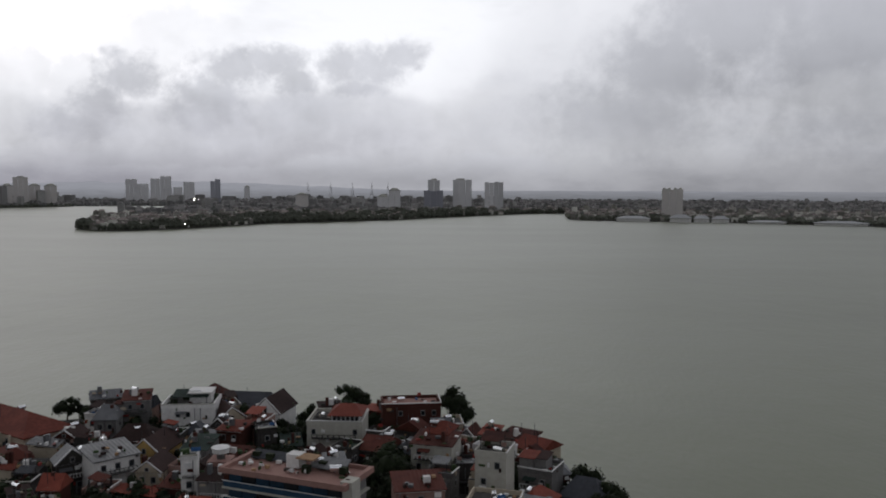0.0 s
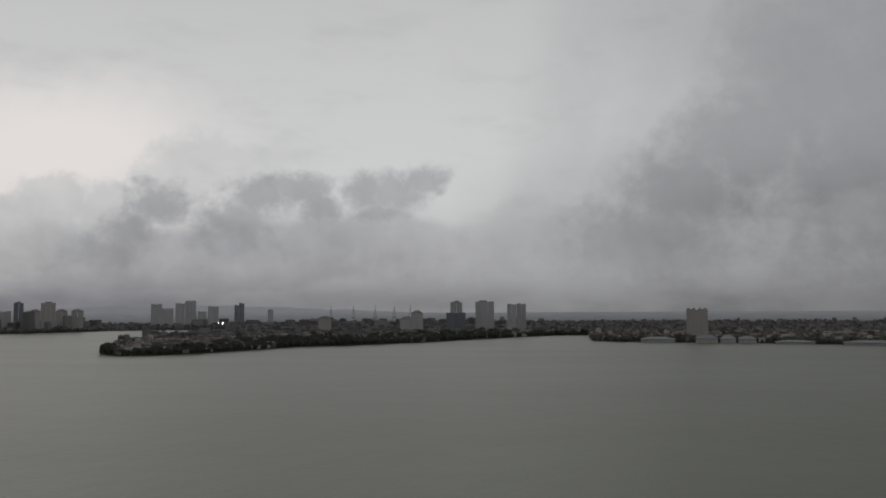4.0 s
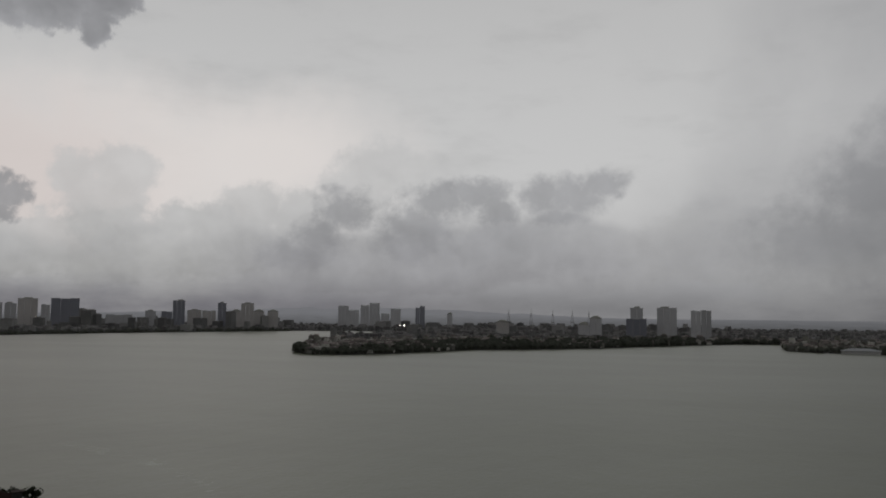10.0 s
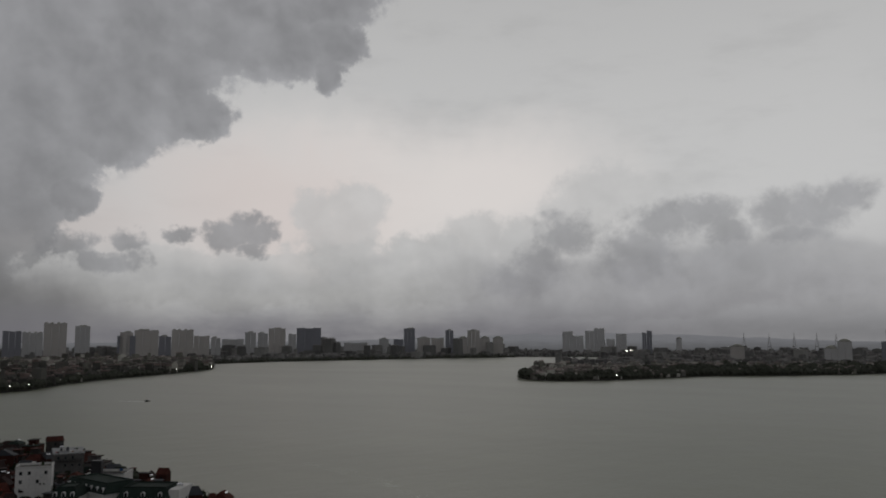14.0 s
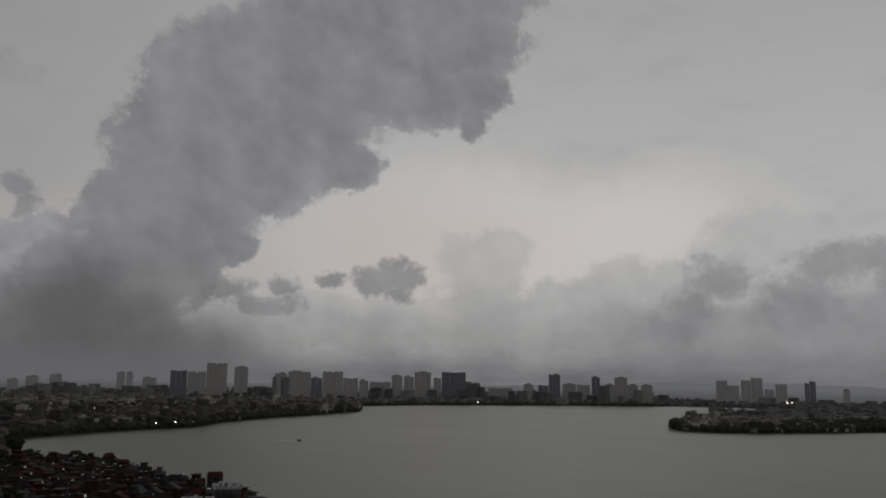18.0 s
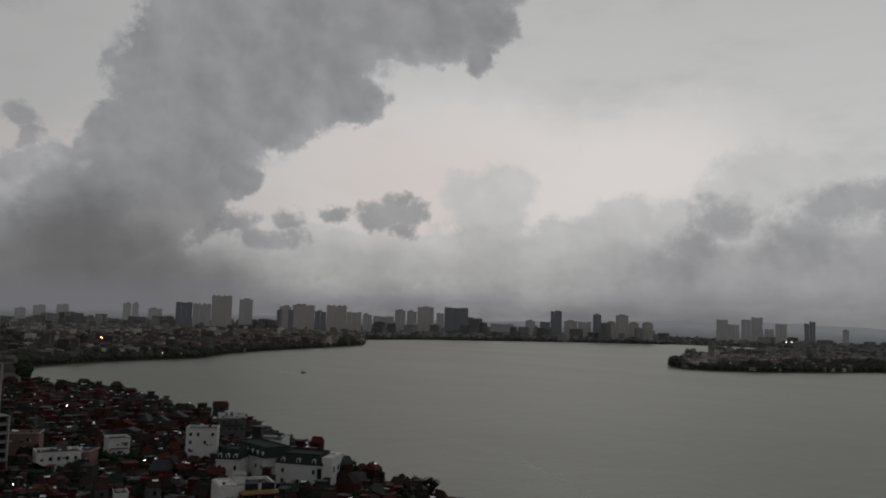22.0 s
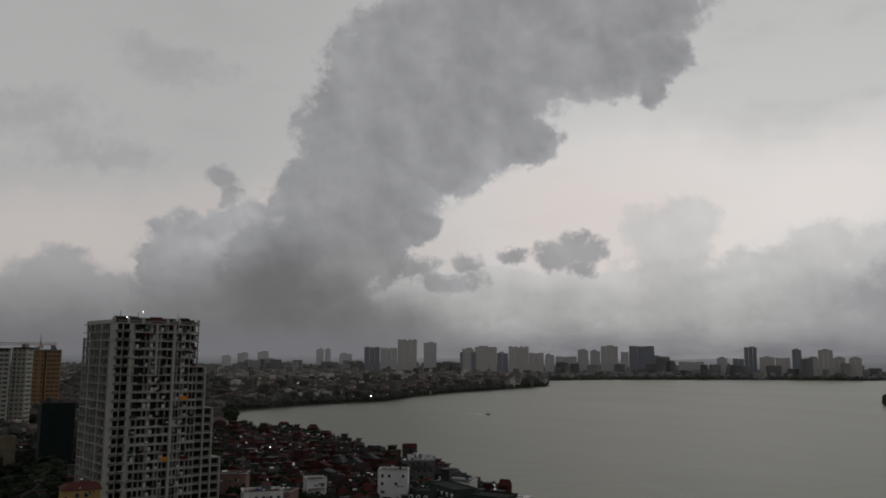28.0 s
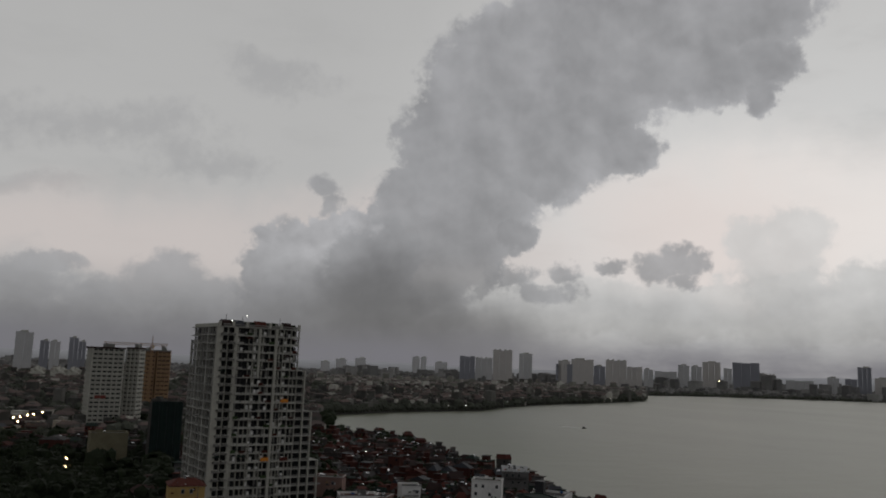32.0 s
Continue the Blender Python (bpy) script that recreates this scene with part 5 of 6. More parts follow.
def bits(m, w, d, h, rise, count, rng, kinds=()):
    """Small odds and ends that lie on roofs and hang on walls, gathered by material."""
    for _ in range(count):
        mat = rng.choice(kinds or ("frame_white", "plaster_white", "plaster_cream", "roof_rust", "roof_brown", "pot_plants", "pot_plants", "plaster_stained", "plaster_stained", "roof_steel", "cloth_red", "orange_brick"))
        s = BITS.setdefault(mat, Shape())
        a, b, c = rng.uniform(0.12, 0.55), rng.uniform(0.1, 0.45), rng.uniform(0.15, 0.6)
        x, y = rng.uniform(-0.52, 0.52) * w, rng.uniform(-0.45, 0.45) * d
        z = h + rise * (1 - 2 * abs(y) / d) * 0.8
        if rng.random() < 0.45:
            # on the front wall: shutters, vents, washing, signs
            y, z, b = -d / 2 - 0.1, rng.uniform(0.25, 0.95) * h, 0.12
            a, c = a * 1.3, c * 1.5
        q = m @ pose(x, y, z, 0, 0, rng.uniform(-12, 12))
        s.box(-a, -b, -0.1, a, b, c, q)


def house(az, r, w, d, h, turn=0.0, wall="plaster_white", roof="roof_red", shape="gable", rise=2.6, extras=2, rng=rng, near=True, label="", ridge=False):
    """A town house: walls, roof, windows and what stands on its roof. Its front faces -y."""
    t = thing("house", label or "%s town house with %s %s roof" % (SAY[wall], SAY[roof], {"gable": "pitched", "hip": "hipped", "parapet": "flat", "sheet": "lean-to"}[shape]),
              "house", Matrix.Translation(polar(az, r, 1.4)) @ pose(0, 0, 0, 0, 0, az + turn), "houses of the lakeside quarter")
    put("wall", "box", wall, t, 0, 0, 0, w, d, h)
    if shape in ("gable", "hip"):
        if ridge:
            part("roof", unit(shape, roof), t, pose(0, 0, h - 0.05, 0, 0, 90) @ Matrix.Diagonal((d + 0.9, w + 0.9, rise, 1)))
            if near and shape == "gable":
                # white barge boards along the gable's edges
                for sx in (-1, 1):
                    part("barge_board", Shape().cone((sx * (w / 2 + 0.5), -d / 2 - 0.5, h + 0.1), (0, -d / 2 - 0.5, h + rise + 0.05), 0.16, 0.16, 4).mesh("barge_board", "frame_white"), t)
                part("gable_wall", Shape().hull([(-w / 2, -d / 2 - 0.46, h), (w / 2, -d / 2 - 0.46, h), (0, -d / 2 - 0.46, h + rise * 0.92)], [(-w / 2, -d / 2, h), (w / 2, -d / 2, h), (0, -d / 2, h + rise * 0.92)]).mesh("gable_wall", wall), t)
                put("window", "window", "glass_dark", t, 0, -d / 2 - 0.5, h + 0.3, 0.9, 0.2, rise * 0.35)
        else:
            put("roof", shape, roof, t, 0, 0, h - 0.05, w + 0.9, d + 0.9, rise)
    elif shape == "sheet":
        put("roof", "sheet", roof, t, 0, 0, h - 0.05, w + 0.7, d + 0.7, rise * 0.5)
    else:
        put("parapet", "parapet", wall, t, 0, 0, h - 0.05, w + 0.2, d + 0.2, 1.1)
        put("roof", "box", roof, t, 0, 0, h + 0.2, w * 0.92, d * 0.92, 0.1)
    fh = 3.2
    n = max(1, int(h / fh))
    if near:
        windows(t, -w / 2 + 0.4, w / 2 - 0.4, -d / 2 - 0.06, max(0, h - n * fh), n, fh, max(1, int(w / 2.6)), rng)
        if rng.random() < 0.6:
            side_windows(t, w / 2 + 0.06, -d / 2 + 1, d / 2 - 1, max(0, h - n * fh), min(n, 2), fh, max(1, int(d / 5)), rng, 90)
        if rng.random() < 0.45:
            z = h - fh + 0.1
            deck = put("balcony", "box", "roof_concrete", t, 0, -d / 2 - 0.55, z, w * 0.8, 1.1, 0.16)
            put("railing", "rail", rng.choice(("dark_metal", "frame_white")), deck, 0, -d / 2 - 1.05, z + 0.16, w * 0.8, 0.06, 0.9)
    if near:
        clutter(t, w, d, h, shape == "parapet", rng)
        bits(t.matrix_basis, w, d, h, 0.25 if shape == "parapet" else rise * 0.5, 16, rng)
    for _ in range(extras):
        k = rng.random()
        x, y = rng.uniform(-0.3, 0.3) * w, rng.uniform(-0.3, 0.3) * d
        z = h + (0.25 if shape == "parapet" else rise * 0.45)
        if k < 0.45:
            if shape != "parapet":
                put("tank_stand", "box", "roof_concrete", t, x, y, h - 0.1, 1.2, 1.2, z - h + 0.3)
                z += 0.15
            put("water_tank", "tank", "steel_tank", t, x, y, z, 1.9, 1.3, 1.3, rng.uniform(0, 180), "shiny steel water tank")
        elif k < 0.65 and shape == "parapet":
            hut = put("stair_house", "box", rng.choice((wall, "plaster_grey")), t, x, y, h + 0.2, min(3, w * 0.5), min(3.4, d * 0.5), 2.6)
            put("stair_roof", "sheet", rng.choice(ROOFS), hut, x, y, h + 2.75, min(3.6, w * 0.6), min(4, d * 0.6), 0.7)
        elif k < 0.8:
            put("chimney", "box", "brick_bare", t, x, y, h, 0.7, 0.7, (0.2 if shape == "parapet" else rise * 0.6) + 1.2)
        elif shape == "parapet":
            put("roof_shed", "sheet", rng.choice(ROOFS), t, x * 0.5, y * 0.5, h + 2.2, w * 0.7, d * 0.6, 0.9)
            for sx in (-1, 1):
                for sy in (-1, 1):
                    put("shed_post", "box", "dark_metal", t, x * 0.5 + sx * w * 0.32, y * 0.5 + sy * d * 0.27, h + 0.1, 0.15, 0.15, 2.5)
    return t


TAKEN = []


def free(az, r, gap):
    p = polar(az, r)
    return all((p - q).length > gap + g for q, g in TAKEN)


def claim(az, r, g):
    TAKEN.append((polar(az, r), g))


def lot(az, r, w, d, h, turn, wall, roof, shape, rise=2.6, extras=1, label="", ridge=False):
    claim(az, r + d * 0.3, max(w, d) * 0.5)
    return house(az, r + d / 2, w, d, h, turn, wall, roof, shape, rise, extras, rng, True, label, ridge)


rng = random.Random(8)
# quarter below the camera
t = house(28.6, 222, 30, 12, 8.2, -62, "plaster_cream", "roof_red", "hip", 3.8, 1, rng, True, "long cream building with red hipped roof and arched windows")
claim(28.6, 222, 13)
for i in range(7):
    put("arched_window", "arch", "glass_dark", t, -13 + 4.2 * i, -6.6, 3.6, 1.9, 0.3, 3.0)
    put("pilaster", "box", "plaster_cream", t, -15 + 4.2 * i, -6.65, 0, 0.6, 0.4, 8.4)
t = lot(18.0, 216, 13, 10, 9.2, -12, "plaster_white", "roof_concrete", "parapet", 1, 1, "white flat-roofed modern villa with a roof terrace")
put("penthouse", "box", "plaster_white", t, 2.4, 1.5, 9.3, 5.4, 5.4, 2.8)
put("canopy", "box", "plaster_white", t, 2.4, 1.0, 12.1, 6.0, 6.2, 0.3)
put("roof_ring", "drum", "frame_white", t, 0.8, 0.2, 12.4, 3.0, 3.0, 0.3)
for x, y in ((-4, -2), (-5, 2), (5.4, 3), (-2, 3)):
    put("planter", "box", "leaves", t, x, y, 9.3, 1.6, 1.2, 1.5)
lot(14.2, 230, 11, 9, 4.6, -20, "plaster_grey", "roof_slate", "gable", 3.6, 0)
lot(15.8, 214, 8, 11, 5.6, 14, "plaster_cream", "roof_brown", "gable", 3.6, 1, "", True)
lot(12.6, 219, 7.6, 11, 5.6, -24, "plaster_white", "roof_brown", "gable", 4.2, 0, "white gabled house with a dark red-brown roof", True)
t = lot(8.3, 194, 13, 11, 9.0, -10, "concrete_pale", "roof_concrete", "parapet", 1, 1, "grey rendered building with a glazed attic under red hipped roof")
attic = put("attic", "box", "frame_white", t, 2.6, -1.0, 9.1, 6.6, 8.2, 2.1)
put("attic_roof", "hip", "roof_red", attic, 2.6, -1.0, 11.2, 8.2, 9.8, 1.9)
for i in range(6):
    put("band_window", "window", "glass_dark", t, 0.0 + i * 1.05, -5.16, 9.7, 0.85, 0.3, 1.4)
t = lot(3.3, 209, 15, 8, 9.0, 4, "brick_bare", "terrace_pink", "parapet", 1, 1, "dark red long block with a pale pink roof edge")
# the large lakeside hotel with blue glass balconies
t = thing("hotel", "pink-roofed hotel with blue glass balcony fronts and potted terrace", "hotel", Matrix.Translation(polar(11.2, 147, 1.4)) @ pose(0, 0, 0, 0, 0, -21))
HW, HD, HH = 23.0, 8.0, 14.8
claim(10.9, 150, 15)
put("wall", "box", "plaster_grey", t, 0, 0.6, 0, HW, HD, HH - 0.5)
for i in range(1, 6):
    z = -2.6 + i * 2.85
    put("floor_slab", "box", "concrete_pale", t, 0, -0.3, z - 0.2, HW + 1.4, HD + 1.6, 0.3)
    for k in range(8):
        bay = put("glass_bay", "box", "glass_blue" if (k + i) % 3 else "glass_dark", t, -HW / 2 + (k + 0.5) * HW / 8, -HD / 2 + 0.2, z + 0.15, HW / 8 - 0.2, 0.5, 2.4)
    put("balcony_glass", "box", "glass_blue", t, 0, -HD / 2 - 0.85, z + 0.15, HW + 1.0, 0.08, 1.0)
    put("handrail", "box", "frame_white", t, 0, -HD / 2 - 0.9, z + 1.15, HW + 1.4, 0.14, 0.1)
put("roof_terrace", "parapet", "terrace_pink", t, 0, 0, HH - 0.5, HW + 2.4, HD + 2.6, 1.0)
put("end_column", "box", "concrete_pale", t, HW / 2 + 0.6, -HD / 2 + 1.6, 0, 2.2, 3.0, HH + 0.6)
put("stair_house", "box", "plaster_white", t, -1.0, 1.6, HH, 2.6, 2.4, 2.4)
put("roof_shed", "sheet", "roof_steel", t, 5.5, 2.4, HH + 0.4, 7, 3.0, 1.4)
put("roof_shed", "sheet", "roof_slate", t, -7, 3, HH + 0.2, 8, 2.0, 1.2)
for x, y in ((1.2, 3.4), (2.8, 3.0), (7.6, 0.6), (-1.0, 3.9)):
    put("water_tank", "tank", "steel_tank", t, x, y, HH + 0.2, 2.0, 1.4, 1.4, 30, "shiny steel water tank")
for x in (-10, -7, 2.5, 4.2, 9):
    put("planter", "box", "leaves", t, x, rng.uniform(-1, 3), HH, 1.4, 1.0, 1.3)
bits(t.matrix_basis, HW, HD, HH, 0.3, 46, rng, ("frame_white", "plaster_white", "pot_plants", "pot_plants", "orange_brick", "roof_rust", "steel_tank", "plaster_stained"))
put("pergola", "box", "orange_brick", t, 1.8, 1.2, HH + 2.0, 3.5, 3.0, 0.25)
t = lot(-2.6, 153, 6, 7, 14.5, -14, "concrete_pale", "roof_concrete", "parapet", 1, 2, "narrow pale grey rendered tower house with stained top")
lot(1.5, 174, 9, 8, 10.0, -16, "concrete_pale", "roof_rust", "sheet", 2.4, 1, "beige house with red sheet roof and a side balcony")
lot(23.2, 182, 9.5, 9, 8.6, 20, "plaster_white", "roof_steel", "sheet", 3.0, 1, "white terraced house with a ribbed steel roof")
lot(20.3, 189, 7, 11, 6.4, -26, "plaster_yellow", "roof_brown", "gable", 3.6, 0, "yellow gabled house with white barge boards", True)
lot(18.2, 164, 3, 3.4, 12.4, -8, "plaster_white", "roof_concrete", "parapet", 1, 0, "slim white stair turret")
lot(21.5, 200, 9, 9, 6.2, -18, "plaster_stained", "roof_brown", "hip", 3.4, 1)
lot(2.8, 149, 9, 8, 9.4, 8, "plaster_pink", "roof_rust", "sheet", 2.4, 1)
lot(-2.6, 140, 9, 7, 9.6, -10, "plaster_cream", "roof_concrete", "parapet", 1, 3)
lot(-4.2, 190, 8, 8, 6.0, -30, "plaster_white", "roof_rust", "sheet", 2.4, 0)
lot(-5.6, 184, 7, 8, 6.0, -34, "plaster_cream", "roof_red", "gable", 2.2, 0)
lot(-5.8, 162, 7, 7, 8.4, -20, "plaster_grey", "roof_concrete", "parapet", 1, 4)
lot(-8.9, 160, 8, 8, 4.4, -16, "plaster_stained", "roof_slate", "hip", 3.4, 0)
lot(21.4, 221, 6.5, 7, 11.0, -6, "plaster_grey", "roof_rust", "sheet", 2.6, 1)
lot(23.3, 244, 8, 7, 6.6, 0, "plaster_stained", "roof_slate", "sheet", 2.0, 0)
t = thing("water_drum", "flat round white water drum on a pinkish rooftop frame", "tank", Matrix.Translation(polar(16.2, 168, 1.4)))
put("frame", "box", "terrace_pink", t, 0, 0, 0, 4.4, 4.4, 11.0)
put("stem", "drum", "plaster_grey", t, 0, 0, 11.0, 1.6, 1.6, 1.3)
put("drum", "drum", "plaster_white", t, 0, 0, 12.3, 3.4, 3.4, 0.8)
put("lid", "drum", "frame_white", t, 0, 0, 13.1, 3.7, 3.7, 0.2)
claim(16.2, 168, 3)
# along the southern shore
t = lot(55.4, 362, 12.5, 9, 15.5, -6, "plaster_white", "roof_concrete", "parapet", 1, 0, "plain white block with small dark windows and roof finials")
lot(53.6, 402, 12, 12, 15.5, 4, "plaster_grey", "roof_steel", "sheet", 3.0, 1)
def mansard_hotel(az, r, turn, LW, LD, wallh, dormers):
    """White block under a dark green mansard roof."""
    t = thing("hotel", "white hotel block with a dark green mansard roof and dormers", "hotel", Matrix.Translation(polar(az, r, 1.4)) @ pose(0, 0, 0, 0, 0, turn), "hotel blocks under green mansards")
    claim(az, r, LW * 0.5)
    put("wall", "box", "plaster_white", t, 0, 0, 0, LW, LD, wallh)
    a, b = LW / 2 + 0.3, LD / 2 + 0.3
    part("mansard_roof", Shape().hull([(-a, -b, wallh), (a, -b, wallh), (a, b, wallh), (-a, b, wallh)],
                                      [(-a + 1.4, -b + 1.6, wallh + 3), (a - 1.4, -b + 1.6, wallh + 3), (a - 1.4, b - 1.6, wallh + 3), (-a + 1.4, b - 1.6, wallh + 3)]).mesh("mansard_roof", "roof_green"), t)
    put("flat_roof", "parapet", "roof_green", t, 0, 0, wallh + 2.95, LW - 2.8, LD - 3.2, 0.6)
    put("cornice", "box", "frame_white", t, 0, -LD / 2 - 0.2, wallh - 0.6, LW + 0.3, 0.4, 0.4)
    for i in range(dormers):
        x = -LW / 2 + (i + 0.5) * LW / dormers
        gable = put("dormer", "arch", "frame_white", t, x, -LD / 2 + 0.7, wallh + 0.2, 1.4, 1.4, 1.9)
        put("dormer_pane", "arch", "glass_dark", gable, x, -LD / 2 - 0.06, wallh + 0.5, 0.8, 0.2, 1.3)
        for k in range(3):
            if (i + k) % 3:
                put("window", "window", "glass_dark", t, x, -LD / 2 - 0.06, 1.2 + 3.6 * k, 1.1, 0.25, 1.6)
    return t


t = mansard_hotel(48.7, 311, 27, 17.5, 14, 11.6, 3)
put("end_bay", "box", "plaster_white", t, 10.2, 0.5, 0, 3.6, 13, 14.4)
put("glass_strip", "box", "glass_dark", t, 8.0, -7.1, 1.0, 1.6, 0.3, 9.6)
for y in (-3.5, 1, 4.5):
    part("window", unit("window", "glass_dark"), t, pose(12.06, y, 9.2, 0, 0, 90) @ Matrix.Diagonal((1.2, 0.25, 1.9, 1)))
put("water_tank", "tank", "steel_tank", t, 10.4, -1, 14.4, 2.0, 1.4, 1.4, 20, "shiny steel water tank")
mansard_hotel(51.6, 326, -8, 26, 13, 12.4, 7)
mansard_hotel(53.4, 318, 34, 8.5, 12, 12.0, 3)
t = lot(51.2, 340, 14, 12, 14.0, -16, "plaster_white", "roof_concrete", "parapet", 1, 1)
put("tank_tower", "box", "dark_metal", t, -4.5, 0, 14.2, 3.6, 3.2, 5.0, 0, "dark boxed rooftop tank")
t = lot(52.6, 250, 15.5, 11, 14.4, 12, "plaster_white", "roof_concrete", "parapet", 1, 1, "yellow and white terraced building with balconies")
put("white_wing", "box", "plaster_white", t, -5.6, 0.4, 0, 5.4, 12.6, 15.0)
put("yellow_front", "box", "plaster_yellow", t, 2.5, -5.4, 0, 10.6, 0.5, 13.2)
for i in range(4):
    put("balcony", "box", "plaster_yellow", t, 3.2, -6.2, 2.6 + 3.4 * i, 10.5, 1.6, 0.9)
    for k in range(2):
        put("opening", "box", "glass_dark", t, 0.8 + 4.8 * k, -5.72, 3.6 + 3.4 * i, 3.8, 0.2, 1.9)
t = thing("netted_house", "unfinished house wrapped in green building net", "house", Matrix.Translation(polar(38.4, 246, 1.4)) @ pose(0, 0, 0, 0, 0, 38.4 - 8))
claim(38.4, 246, 9)
put("wall", "box", "plaster_stained", t, 0, 0, 0, 12.6, 10, 10.4)
s = Shape()
for i in range(14):
    x0, x1 = -6.6 + i * 0.943, -6.6 + (i + 1) * 0.943
    s.hull([(x0, -5.5 - 0.25 * (i % 2), 0), (x1, -5.5 - 0.25 * ((i + 1) % 2), 0), (x1, -5.3, 0), (x0, -5.3, 0)], [(x0, -5.4 - 0.15 * (i % 2), 10.2), (x1, -5.4 - 0.15 * ((i + 1) % 2), 10.2), (x1, -5.2, 10.2), (x0, -5.2, 10.2)])
part("net", s.mesh("net", "net_green"), t, None, "sagging green building net")
put("roof", "sheet", "roof_slate", t, -1.0, 0.5, 10.4, 10.5, 9, 1.0)
lot(31.2, 243, 7, 8, 6.0, 10, "brick_bare", "roof_red", "gable", 3.2, 0)
lot(65.9, 374, 13, 10, 13.0, -10, "plaster_pink", "roof_concrete", "parapet", 1, 3)
lot(64.0, 338, 15, 10, 11.0, 8, "plaster_white", "roof_rust", "parapet", 1, 3)
lot(62.6, 343, 9, 10, 10.0, -20, "plaster_pink", "roof_concrete", "parapet", 1, 2)
lot(60.6, 358, 8, 9, 12.5, 12, "plaster_white", "roof_concrete", "parapet", 1, 0)
lot(60.2, 252, 3.4, 6, 12.5, 6, "plaster_white", "roof_concrete", "parapet", 1, 1)
lot(46.0, 231, 13, 8, 8.0, -6, "plaster_stained", "roof_red", "sheet", 3.0, 2)
lot(51.0, 226, 13, 8, 7.5, -12, "plaster_stained", "roof_rust", "sheet", 2.6, 2)
t = lot(75.0, 285, 11, 10, 22.6, 6, "plaster_yellow", "roof_rust", "hip", 2.0, 0, "yellow corner house with a dark red hipped roof")
put("water_tank", "tank", "steel_tank", t, 0, 0, 24.0, 2.0, 1.4, 1.4, 60, "shiny steel water tank")
claim(79.9, 492, 11)
house(79.9, 497, 19, 14, 19.5, 6, "plaster_olive", "roof_concrete", "parapet", 1, 2, rng, False, "plain olive blank-walled block with a flat roof")
claim(76.5, 488, 10)
claim(71.6, 342, 17)
claim(74.0, 340, 15)
claim(68.5, 345, 10)

# the rest of the quarter, house beside house
rng = random.Random(30)
KINDS = ("gable", "gable", "hip", "parapet", "parapet", "parapet", "sheet", "sheet")


def fill(a0, a1, r0, edge, step, size, tall, near=True, extras=(0, 3), ring=None, walls=WALLS, roofs=ROOFS):
    r = r0
    while r < ring if ring else r < 760:
        az = a0 + rng.random() * 1.5
        while az < a1:
            w, d = rng.uniform(*size), rng.uniform(size[0] * 1.1, size[1] * 1.4)
            rr = r + rng.uniform(-0.25, 0.25) * step
            if rr + d * 0.6 + edge < shore(az)[0] and free(az, rr, w * 0.42) and rng.random() < 0.93:
                h = rng.uniform(*tall)
                if near and rng.random() < 0.08:
                    h *= 1.4
                h = min(h, 17.0)
                house(az, rr, w, d, h, rng.choice((-24, -24, -20, 66, 62, 8)) + rng.uniform(-5, 5), rng.choice(walls), rng.choice(roofs), rng.choice(KINDS), rng.uniform(1.8, 3.4),
                      rng.randint(*extras), rng, near, "", rng.random() < 0.5)
                claim(az, rr, w * 0.42)
            az += math.degrees((w + rng.uniform(0.6, 3.0)) / rr)
        r += step


for a, r, g in ((4.7, 171, 9), (4.4, 162, 7), (24.4, 160, 8), (26.6, 160, 7), (12.4, 188, 5), (15.0, 181, 5), (-10.3, 161, 6)):
    claim(a, r, g)
fill(-11, 30, 146, 0.5, 9.0, (3.6, 6.4), (3.6, 8.0), True, (0, 3), 238)
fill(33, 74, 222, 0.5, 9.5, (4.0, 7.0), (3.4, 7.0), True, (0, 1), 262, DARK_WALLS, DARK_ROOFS)


